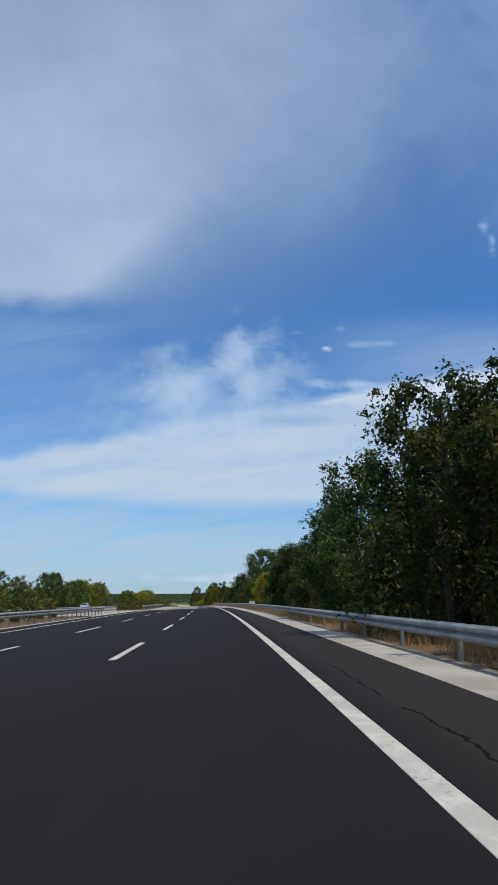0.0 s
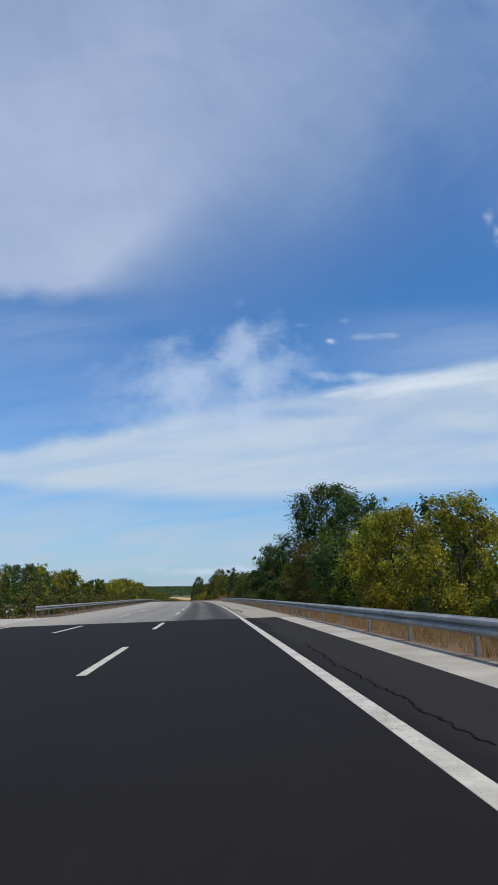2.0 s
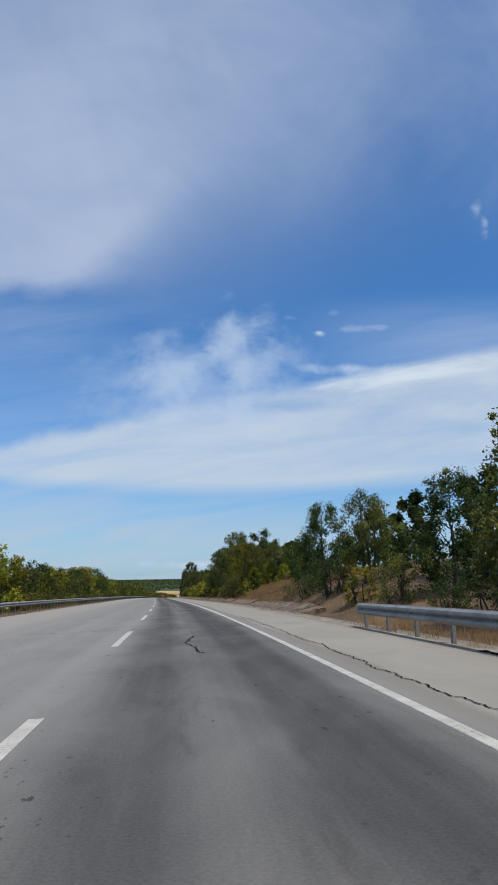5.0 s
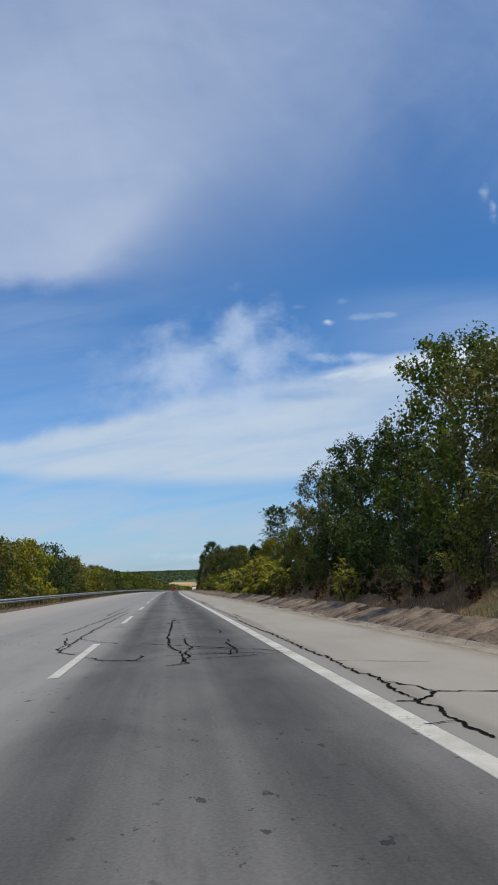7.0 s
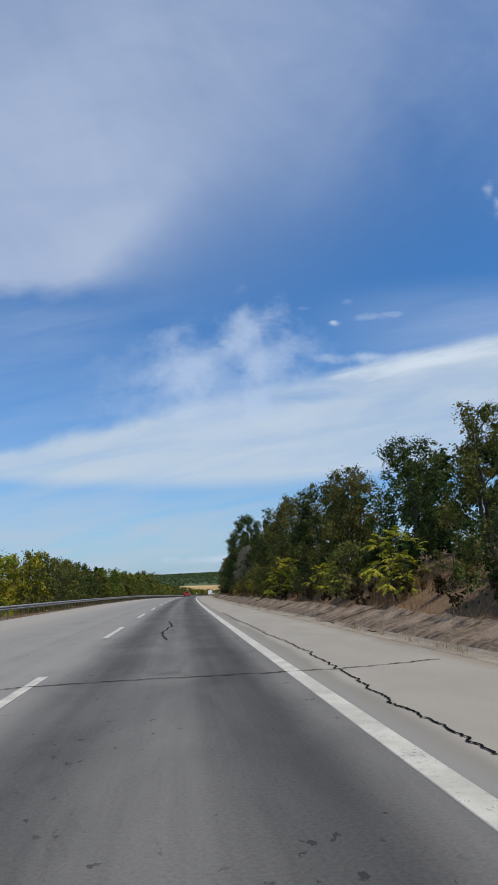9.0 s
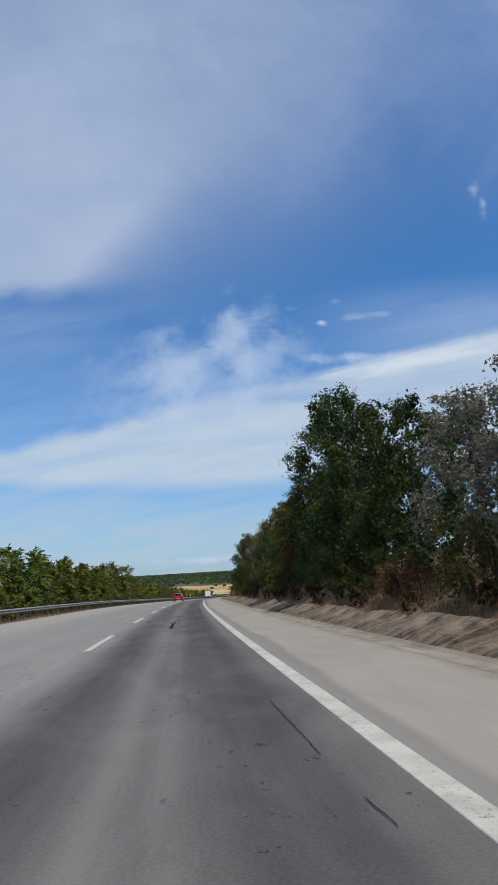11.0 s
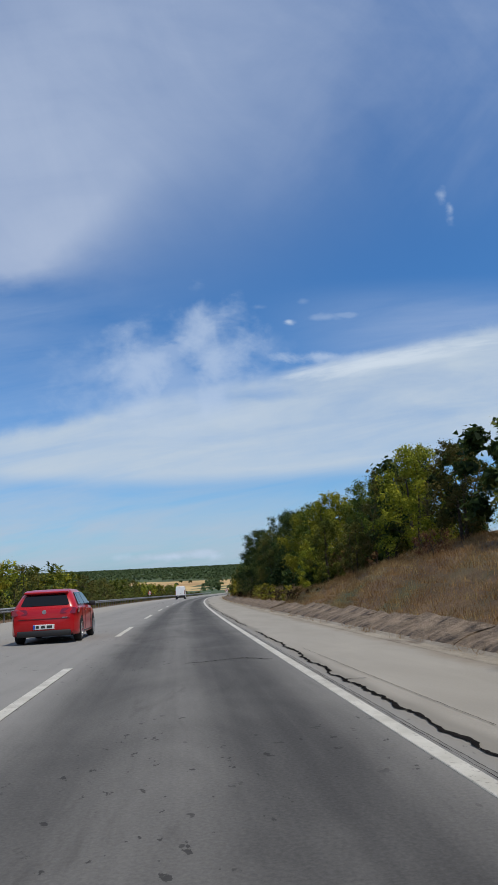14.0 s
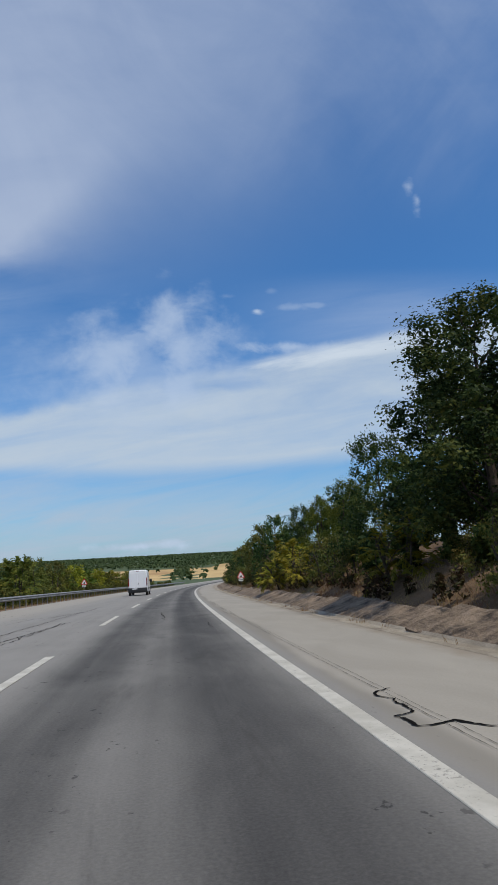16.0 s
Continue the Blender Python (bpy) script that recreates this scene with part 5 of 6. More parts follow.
SEALS_I = (427.1, [
    [(7.4, -0.55), (6.1, -0.52), (4.9, -0.51), (4.9, -0.51)],
    [(3.9, -0.47), (3.7, -0.46), (3.4, -0.44), (3.4, -0.44)],
    [(23.4, -1.86), (28.7, -1.69)]])
SEALS_J = (446.3, [
    [(12.8, -0.82), (8.3, -0.86), (6.1, -0.89), (6.1, -0.89)],
    [(14.8, -0.61), (6.8, -0.56), (4.6, -0.54), (3.1, -0.54), (3.1, -0.54)],
    [0.034, (9.8, -1.7), (8.8, -1.8), (7.8, -1.86), (6.8, -1.86), (6.0, -1.86), (5.3, -1.82), (5.1, -1.87), (4.8, -1.84)],
    [0.022, (4.6, -1.97), (4.8, -1.84), (4.7, -1.69)],
    [(11.6, -4.08), (11.0, -3.54), (11.4, -3.0), (10.5, -2.23), (9.9, -1.76)],
    [(10.6, -3.38), (10.6, -2.85)],
    [(12.7, -3.47), (12.2, -3.01), (12.2, -2.73), (11.8, -2.04)],
    [(12.2, -3.01), (11.2, -2.93), (10.9, -2.76)],
    [(10.6, -2.32), (11.1, -2.23), (11.3, -2.02)]])
SEALS_JB = (446.3, [
    [(12.8, -2.14), (13.4, -1.9), (13.2, -1.58), (13.1, -0.8)],
    [(14.0, -2.2), (13.9, -1.75)],
    [(12.3, -1.77), (12.2, -1.39), (11.8, -1.15)],
    [(12.9, -1.94), (11.8, -2.04)],
    [(10.7, -1.74), (11.2, -1.59)],
    [(12.8, -0.04), (13.1, -0.8)],
    [(8.5, -2.09), (8.5, -1.86)],
    [(7.2, -2.02), (7.3, -1.85)]])
SEALS_K = (483.6, [
    [(9.6, -4.12), (9.7, -1.91), (9.7, -0.87), (8.9, 0.76)],
    [(9.8, -1.58), (8.8, -1.39)],
    [(8.9, -0.79), (7.8, -0.68)],
    [(7.8, -0.56), (7.2, -0.42)],
    [(7.8, -0.56), (7.9, 0.26)],
    [(14.9, -0.45), (8.0, -0.58), (5.4, -0.5), (3.5, -0.5), (3.5, -0.5)],
    [(12.9, -0.79), (8.9, -0.82), (4.9, -0.84), (3.1, -0.8), (3.1, -0.8)],
    [(10.4, 0.22), (7.1, 0.26), (5.5, 0.38), (4.5, 0.31)],
    [(16.9, 0.75), (12.7, 0.77), (11.3, 0.79)],
    [(22.1, 0.41), (11.3, 0.25)]])
SEALS_L = (502.0, [
    [(10.6, 0.22), (7.7, 0.28), (5.4, 0.29), (4.6, 0.28)],
    [(25.0, 0.31), (13.0, 0.23)],
    [(13.9, -0.29), (8.4, -0.35), (5.0, -0.39), (3.6, -0.37), (3.6, -0.37)],
    [(15.2, -0.46), (8.1, -0.62), (5.1, -0.64), (2.9, -0.68), (2.9, -0.68)]])
SEALS_M = (520.6, [
    [(5.7, -3.14), (5.6, -2.05), (5.6, -0.97), (5.8, 0.73)]])
SEALS_N = (539.0, [
    [(11.9, -1.65), (12.2, -0.59), (11.7, -0.2)],
    [(34.0, 0.115), (20.0, 0.12), (8.0, 0.115), (-14.0, 0.14), (-14.0, 0.14)],
    [(30.0, 0.15), (16.0, 0.155), (4.0, 0.15), (-12.0, 0.17), (-12.0, 0.17)],
    [(13.3, 0.61), (9.3, 0.67), (6.9, 0.73), (5.5, 0.76), (5.5, 0.76)],
    [0.024, (19.3, 0.34), (12.0, 0.37), (8.7, 0.30), (6.4, 0.35), (4.9, 0.33), (4.6, 0.35)],
    [(8.7, 0.25), (8.7, 0.58)]])
SEALS_O = (575.4, [
    [(7.1, -3.31), (7.1, -2.19), (7.2, -1.4), (7.2, -0.53)],
    [(7.2, -0.53), (7.3, 0.29)],
    [(7.1, -1.47), (6.5, -1.42)],
    [(7.3, -1.32), (7.0, -1.4)],
    [0.021, (22.0, 0.22), (12.6, 0.25), (10.5, 0.29), (7.3, 0.29), (5.2, 0.33), (4.2, 0.32)],
    [(16.0, 0.62), (9.0, 0.60), (6.0, 0.58), (4.4, 0.58), (4.4, 0.58)],
    [(22.2, -6.02), (34.4, -4.7)],
    [(22.7, -4.93), (29.2, -4.5)]])
SEALS_P = (611.5, [
    [0.0028, (40.0, 0.50), (24.0, 0.51), (10.0, 0.53), (4.2, 0.54), (4.2, 0.54)],
    [0.0022, (38.0, 0.57), (22.0, 0.58), (10.0, 0.60), (4.2, 0.61), (4.2, 0.61)],
    [(6.9, 0.67), (6.7, 0.45), (5.7, 0.45), (5.6, 0.27)],
    [(5.6, 0.27), (5.2, 0.33), (5.3, 0.65), (5.0, 0.86)],
    [(25.3, 0.33), (22.5, 0.52)],
    [(27.9, -1.95), (22.5, -1.76)],
    [(19.7, -0.46), (17.6, -0.45)],
    [(16.2, -5.3), (25.0, -5.02)],
    [(19.6, -6.12), (23.8, -6.06), (31.4, -5.87), (38.7, -5.6)],
    [(17.0, -5.5), (19.5, -5.36), (24.5, -5.24)],
    [(29.6, -8.12), (29.9, -6.57), (34.0, -5.73)],
    [(25.4, -7.53), (29.3, -7.15)],
    [(21.0, -5.82), (21.0, -5.34)],
    [(33.7, -9.58), (35.7, -8.17)]])
SEALS_Z = (465.1, [
    [0.0045, (18.8, -0.44), (10.0, -0.52), (6.1, -0.51), (4.1, -0.53), (3.1, -0.50), (3.1, -0.50)],
    [(20.5, -0.49), (10.0, -0.57), (5.2, -0.57), (3.6, -0.58), (3.6, -0.58)]])
SEALS_V = (557.3, [
    [0.019, (20.8, 0.37), (13.5, 0.31), (10.3, 0.34), (8.9, 0.36), (7.4, 0.31), (6.6, 0.36), (5.9, 0.38), (5.3, 0.37), (4.8, 0.39), (4.5, 0.35)],
    [(18.4, 0.44), (14.1, 0.4), (9.1, 0.39), (6.8, 0.42), (5.4, 0.42), (4.6, 0.4), (4.6, 0.4)],
    [(6.9, 0.17), (5.6, 0.26), (4.5, 0.23), (4.5, 0.23)]])
SEALS_W = (593.5, [
    [0.026, (11.9, 0.32), (9.6, 0.35), (8.0, 0.34), (6.7, 0.32), (6.0, 0.35), (5.4, 0.37), (4.9, 0.39), (4.4, 0.38), (4.1, 0.36)],
    [(8.0, 0.28), (8.1, -0.16), (8.1, -0.39), (7.8, -0.53)],
    [(8.7, -0.77), (8.5, -0.5), (8.5, -0.23)],
    [(15.6, 0.98), (13.3, 0.87), (12.1, 1.05), (11.8, 0.79), (12.1, 0.4)],
    [(6.1, 0.59), (5.3, 0.55), (4.5, 0.52), (4.5, 0.52)],
    [(16.2, -0.32), (15.5, 0.65), (14.9, 0.74)]])

SEALS_X = (150.0, [
    [(0.0, 0.52), (9.0, 0.60), (18.0, 0.55), (27.0, 0.66), (38.0, 0.58), (49.0, 0.70), (60.0, 0.62), (74.0, 0.66)],
    [(6.0, 0.9), (15.0, 1.2), (24.0, 1.0)], [(12.0, -7.0), (12.6, -3.4), (12.2, -0.4), (12.5, 2.4)], [(44.0, -3.5), (44.4, -1.0), (44.1, 0.6)],
    [(31.0, -1.9), (34.5, -2.1), (38.0, -1.8)], [(57.0, -1.7), (60.0, -2.0), (62.0, -1.8), (62.2, -0.5)], [(66.0, -7.0), (66.5, -3.6), (66.2, 1.9)]])
SEALS_Y = (346.0, [
    [(0.0, 0.62), (8.0, 0.55), (17.0, 0.68), (28.0, 0.60), (39.0, 0.55)], [(14.0, -7.0), (14.4, -3.0), (14.0, 0.6), (14.3, 2.2)],
    [(22.0, -1.9), (25.0, -2.1), (29.0, -1.8), (33.0, -2.0)], [(40.0, -3.6), (40.3, -1.4), (40.1, 0.5)], [(52.0, -2.0), (56.0, -1.7), (60.0, -2.1)], [(68.0, -6.8), (68.3, -3.2), (68.1, -0.3)]])


def make_seals():
    rnd = random.Random(3)
    for start, courses in (SEALS_A, SEALS_B, SEALS_C, SEALS_D, SEALS_E, SEALS_F, SEALS_G, SEALS_H, SEALS_I, SEALS_J, SEALS_K, SEALS_L, SEALS_M, SEALS_N, SEALS_O, SEALS_P,
                           SEALS_Q, SEALS_R, SEALS_S, SEALS_T, SEALS_U, SEALS_V, SEALS_W, SEALS_X, SEALS_Y, SEALS_Z, SEALS_BB, SEALS_EB, SEALS_EC, SEALS_JB):
        owner = tagged(new("crack_seal"), "black bitumen seal over branching cracks", "crack seal", "crack seals")
        owner.matrix_basis = Matrix.Translation(spot(start + courses[0][-1][0], courses[0][-1][1], 0.0))
        back = owner.matrix_basis.inverted()
        for course in courses:
            broad = 0.0
            if isinstance(course[0], float):   # a run given with its own half width
                broad, course = course[0], course[1:]
            straight = len(course) > 3 and course[-1] == course[-2]   # a ruler-straight joint or tyre mark
            pts = [Vector((a, b)) for a, b in (course[:-1] if straight else course)]
            for level in range(8):
                nxt = [pts[0]]
                for a, b in zip(pts, pts[1:]):
                    d = b - a
                    if d.length > 0.06:
                        side = Vector((-d.y, d.x)).normalized()
                        nxt.append((a + b) / 2 + side * rnd.uniform(-1, 1) * (0.004 if straight else min((0.12 if broad else 0.17) * d.length, 0.045)))
                    nxt.append(b)
                pts = nxt
            base = rnd.uniform(0.011, 0.019) if len(course) > 2 else rnd.uniform(0.006, 0.012)
            if straight:
                base = 0.0034
            flat = abs(course[0][1] - course[-1 - straight][1]) > abs(course[0][0] - course[-1 - straight][0])
            base *= 1.25 if flat or course[0][1] < -3.8 else 1.0   # runs across the lanes are filled wider
            base = broad or base
            verts, height = [], rnd.uniform(0.0042, 0.0058)
            for i, p in enumerate(pts):
                d = pts[min(i + 1, len(pts) - 1)] - pts[max(i - 1, 0)]
                side = Vector((-d.y, d.x)).normalized() if d.length > 1e-6 else Vector((0, 1))
                w = base * (0.95 + 0.8 * noise.noise((i * 0.33, start, base * 900)) + 0.3 * (rnd.random() - 0.5)) * (1.0 if 0 < i < len(pts) - 1 else 0.5)
                a, b = p + side * w, p - side * w
                verts += [back @ spot(start + a.x, a.y, height), back @ spot(start + b.x, b.y, height)]
            faces = [(2 * i, 2 * i + 1, 2 * i + 3, 2 * i + 2) for i in range(len(pts) - 1)]
            mesh_object("seal_run", verts, faces, SEAL, owner)


make_seals()


# ---- vehicles ----
def ring(bm, pts):
    return [bm.verts.new(p) for p in pts]


def skin(bm, rings, close=True):
    for a, b in zip(rings, rings[1:]):
        n = len(a)
        for k in range(n if close else n - 1):
            bm.faces.new((a[k], a[(k + 1) % n], b[(k + 1) % n], b[k]))


def section(hw, z0, z1, r, n=5):
    """Rounded upright section: points (x, z) round it."""
    out = []
    for cx, cz, a0 in ((hw - r, z1 - r, 0), (-hw + r, z1 - r, 90), (-hw + r * 0.6, z0 + r * 0.6, 180), (hw - r * 0.6, z0 + r * 0.6, 270)):
        q = r if a0 < 180 else r * 0.6
        for i in range(n):
            a = math.radians(a0 + 90 * i / (n - 1))
            out.append((cx + q * math.cos(a), cz + q * math.sin(a)))
    return out


def loft(stations, r=0.1):
    """stations: (y, half width, bottom, top[, radius])."""
    bm = bmesh.new()
    rings = [ring(bm, [(x, st[0], z) for x, z in section(st[1], st[2], st[3], st[4] if len(st) > 4 else r)]) for st in stations]
    skin(bm, rings)
    bm.faces.new(list(reversed(rings[0])))
    bm.faces.new(rings[-1])
    bmesh.ops.recalc_face_normals(bm, faces=bm.faces)
    return bm


def block(bm, c, size, bev=0.0, turn=None):
    m = Matrix.Translation(c) @ (turn or Matrix.Identity(4)) @ Matrix.Diagonal((*size, 1))
    got = bmesh.ops.create_cube(bm, size=1.0, matrix=m)
    if bev:
        es = list({e for v in got["verts"] for e in v.link_edges})
        bmesh.ops.bevel(bm, geom=es, offset=bev, segments=2, affect="EDGES", profile=0.5)


def smooth_part(ob, angle=40):
    me = ob.data
    me.polygons.foreach_set("use_smooth", [True] * len(me.polygons))
    bm = bmesh.new()
    bm.from_mesh(me)
    for e in bm.edges:
        if len(e.link_faces) == 2 and e.calc_face_angle(0.0) > math.radians(angle):
            e.smooth = False
    bm.to_mesh(me)
    bm.free()
    return ob


def panel(name, quad, mat, parent, thick=0.012, label=""):
    """A thin solid panel over four corners, proud of the body by its thickness."""
    p = [Vector(c) for c in quad]
    nrm = (p[1] - p[0]).cross(p[3] - p[0]).normalized()
    bm = bmesh.new()
    # rounded outline
    mid = sum(p, Vector()) / 4
    pts = []
    for i in range(4):
        a, b, c = p[i - 1], p[i], p[(i + 1) % 4]
        ra, rc = min(0.06, (a - b).length * 0.25), min(0.06, (c - b).length * 0.25)
        pts += [b + (a - b).normalized() * ra, b + ((a - b).normalized() * ra + (c - b).normalized() * rc) * 0.28, b + (c - b).normalized() * rc]
    up, dn = [bm.verts.new(q + nrm * thick) for q in pts], [bm.verts.new(q - nrm * thick) for q in pts]
    bm.faces.new(up)
    for i in range(len(pts)):
        j = (i + 1) % len(pts)
        bm.faces.new((up[i], dn[i], dn[j], up[j]))
    bmesh.ops.recalc_face_normals(bm, faces=bm.faces)
    return part(name, bm, mat, parent, label)


def wheel(parent, x, y, r, w, side):
    bm = bmesh.new()
    prof = [(0.62, -0.5), (0.93, -0.5), (1.0, -0.36), (1.0, 0.36), (0.93, 0.5), (0.62, 0.5)]
    n = 28
    rings = [[bm.verts.new((x + px * w, y + math.cos(k * math.tau / n) * pr * r, r + math.sin(k * math.tau / n) * pr * r)) for k in range(n)] for pr, px in prof]
    skin(bm, rings)
    bmesh.ops.recalc_face_normals(bm, faces=bm.faces)
    t = smooth_part(part("wheel", bm, TYRE, parent, "black rubber tyre on alloy rim"), 50)
    bm = bmesh.new()
    for k in range(5):
        a = k * math.tau / 5
        m = Matrix.Rotation(a, 4, "X")
        block(bm, Vector((x + side * w * 0.40, y, r)) + m @ Vector((0, 0, r * 0.34)), (0.03, 0.07, r * 0.60), 0.008, m)
    for k in range(20):
        a = k * math.tau / 20
        m = Matrix.Rotation(a, 4, "X")
        block(bm, Vector((x + side * w * 0.42, y, r)) + m @ Vector((0, 0, r * 0.63)), (0.05, r * 0.22, 0.03), 0, m)
    part("rim", bm, ALLOY, t, "silver alloy rim")
    return t


def make_hatchback(paint, label, group="cars"):
    """Five-door hatchback, 4.25 m long; origin under the rear bumper, nose towards +y."""
    car = tagged(new("car"), label, "car", group)
    body = loft([(0.02, 0.70, 0.36, 0.84, 0.16), (0.06, 0.80, 0.28, 0.94, 0.16), (0.22, 0.875, 0.22, 0.98, 0.13), (0.6, 0.893, 0.20, 0.985, 0.11), (1.3, 0.895, 0.19, 0.975, 0.10), (2.2, 0.895, 0.19, 0.965, 0.10), (3.0, 0.89, 0.19, 0.945, 0.10),
                 (3.35, 0.885, 0.19, 0.90, 0.11), (3.8, 0.86, 0.20, 0.82, 0.13), (4.08, 0.80, 0.24, 0.74, 0.15), (4.22, 0.68, 0.32, 0.64, 0.13)])
    smooth_part(part("body", body, paint, car), 35)
    # cabin: rings from waist to roof
    bm = bmesh.new()

    def plan(z, y0, y1, hw, r):
        out = []
        for cx, cy, a0 in ((hw - r, y1 - r, 0), (-hw + r, y1 - r, 90), (-hw + r, y0 + r, 180), (hw - r, y0 + r, 270)):
            for i in range(5):
                a = math.radians(a0 + 90 * i / 4)
                out.append((cx + r * math.cos(a), cy + r * math.sin(a), z))
        return out
    rings = [ring(bm, plan(*q)) for q in ((0.90, 0.10, 3.18, 0.86, 0.20), (0.97, 0.13, 3.05, 0.845, 0.20), (1.18, 0.27, 2.70, 0.75, 0.20), (1.36, 0.42, 2.32, 0.655, 0.20), (1.43, 0.56, 2.08, 0.60, 0.22), (1.455, 0.80, 1.85, 0.48, 0.24))]
    skin(bm, rings)
    bm.faces.new(rings[-1])
    bmesh.ops.recalc_face_normals(bm, faces=bm.faces)
    smooth_part(part("cabin", bm, paint, car), 40)
    bm = bmesh.new()
    block(bm, (0, 0.44, 1.385), (1.20, 0.34, 0.06), 0.025, Matrix.Rotation(radians(9), 4, "X"))
    part("roof_spoiler", bm, paint, car)
    panel("rear_window", [(-0.66, 0.160, 1.005), (0.66, 0.160, 1.005), (0.545, 0.345, 1.29), (-0.545, 0.345, 1.29)], GLASS, car, 0.02, "dark tinted rear window")
    panel("windscreen", [(0.70, 2.99, 1.00), (-0.70, 2.99, 1.00), (-0.54, 2.37, 1.35), (0.54, 2.37, 1.35)], GLASS, car, 0.025)
    for sx in (-1, 1):
        for y0, y1, y2, y3 in ((0.42, 0.78, 0.86, 0.72), (0.84, 1.56, 1.52, 0.92), (1.66, 2.72, 2.22, 1.60)):
            q = [(sx * 0.845, y0, 1.0), (sx * 0.845, y1, 1.0), (sx * 0.672, y2, 1.345), (sx * 0.672, y3, 1.345)]
            panel("side_window", q if sx > 0 else q[::-1], GLASS, car, 0.022)
        q = [(sx * 0.42, 0.030, 0.80), (sx * 0.84, 0.070, 0.765), (sx * 0.865, 0.115, 0.93), (sx * 0.47, 0.060, 0.925)]
        panel("tail_lamp", q if sx > 0 else q[::-1], LAMP_RED, car, 0.03, "dark red tail lamp")
        q = [(sx * 0.893, 0.14, 0.79), (sx * 0.893, 0.42, 0.83), (sx * 0.893, 0.36, 0.92), (sx * 0.893, 0.14, 0.93)]
        panel("tail_lamp", q if sx > 0 else q[::-1], LAMP_RED, car, 0.012)
        bm = bmesh.new()
        block(bm, (sx * 0.97, 2.55, 1.01), (0.20, 0.14, 0.14), 0.045)
        block(bm, (sx * 0.88, 2.58, 0.98), (0.10, 0.05, 0.05))
        smooth_part(part("wing_mirror", bm, BLACK, car, "black wing mirror"))
        for y in (0.86, 3.40):
            wheel(car, sx * 0.80, y, 0.315, 0.205, sx)
            bm = bmesh.new()
            n = 22
            inner = [bm.verts.new((sx * 0.903, y + math.cos(a) * 0.325, 0.315 + math.sin(a) * 0.325)) for a in [math.pi * i / n for i in range(n + 1)]]
            outer = [bm.verts.new((sx * 0.893, y + math.cos(a) * 0.385, 0.315 + math.sin(a) * 0.385)) for a in [math.pi * i / n for i in range(n + 1)]]
            for i in range(n):
                bm.faces.new((inner[i], inner[i + 1], outer[i + 1], outer[i]))
            bmesh.ops.solidify(bm, geom=bm.faces[:], thickness=0.01)
            part("wheel_arch", bm, BLACK, car)
        bm = bmesh.new()
        for y, z in ((1.62, 0.62), (2.78, 0.60), (0.98, 0.75)):
            block(bm, (sx * 0.896, y, z), (0.006, 0.010, 0.62 if y > 1 else 0.40))
        block(bm, (sx * 0.896, 2.1, 0.26), (0.012, 2.0, 0.03))
        part("door_gap", bm, BLACK, car)
        for y in (1.40, 2.48):
            bm = bmesh.new()
            block(bm, (sx * 0.905, y, 0.84), (0.03, 0.18, 0.03), 0.01)
            part("door_handle", bm, paint, car)
    bm = bmesh.new()
    block(bm, (0, 0.085, 0.285), (1.44, 0.18, 0.17), 0.05)
    smooth_part(part("rear_skirt", bm, BLACK, car, "black lower bumper"))
    bm = bmesh.new()
    block(bm, (0, 0.012, 0.455), (0.56, 0.02, 0.125), 0.004)
    pl = part("number_plate", bm, PLATE, car, "white number plate with dark bars")
    bm = bmesh.new()
    block(bm, (-0.255, 0.0, 0.455), (0.05, 0.012, 0.115))
    part("plate_band", bm, PLATE_BLUE, pl, "blue band")
    bm = bmesh.new()
    for x, w in ((-0.17, 0.08), (-0.02, 0.10), (0.15, 0.14)):
        block(bm, (x, 0.0, 0.455), (w, 0.008, 0.07))
    part("plate_bar", bm, INK, pl)
    bm = bmesh.new()
    bmesh.ops.create_cone(bm, segments=20, radius1=0.06, radius2=0.055, depth=0.03, cap_ends=True, matrix=Matrix.Translation((0, 0.030, 0.845)) @ Matrix.Rotation(radians(90), 4, "X"))
    part("badge", bm, ALLOY, car, "round chrome badge")
    bm = bmesh.new()
    block(bm, (0.56, 0.012, 0.685), (0.13, 0.012, 0.02))
    part("badge", bm, ALLOY, car)
    bm = bmesh.new()
    block(bm, (0, 0.016, 0.665), (1.36, 0.012, 0.012))
    part("boot_gap", bm, BLACK, car)
    bm = bmesh.new()
    block(bm, (0, 2.0, 0.24), (1.5, 3.6, 0.10))
    part("underbody", bm, BLACK, car)
    for sx in (-1, 1):
        q = [(sx * 0.80, 4.09, 0.62), (sx * 0.46, 4.20, 0.60), (sx * 0.46, 4.19, 0.68), (sx * 0.82, 4.02, 0.74)]
        panel("headlamp", q if sx < 0 else q[::-1], LAMP_CLEAR, car, 0.03, "clear headlamp")
    bm = bmesh.new()
    block(bm, (0, 4.20, 0.50), (1.1, 0.06, 0.16), 0.02)
    part("grille", bm, BLACK, car)
    return car


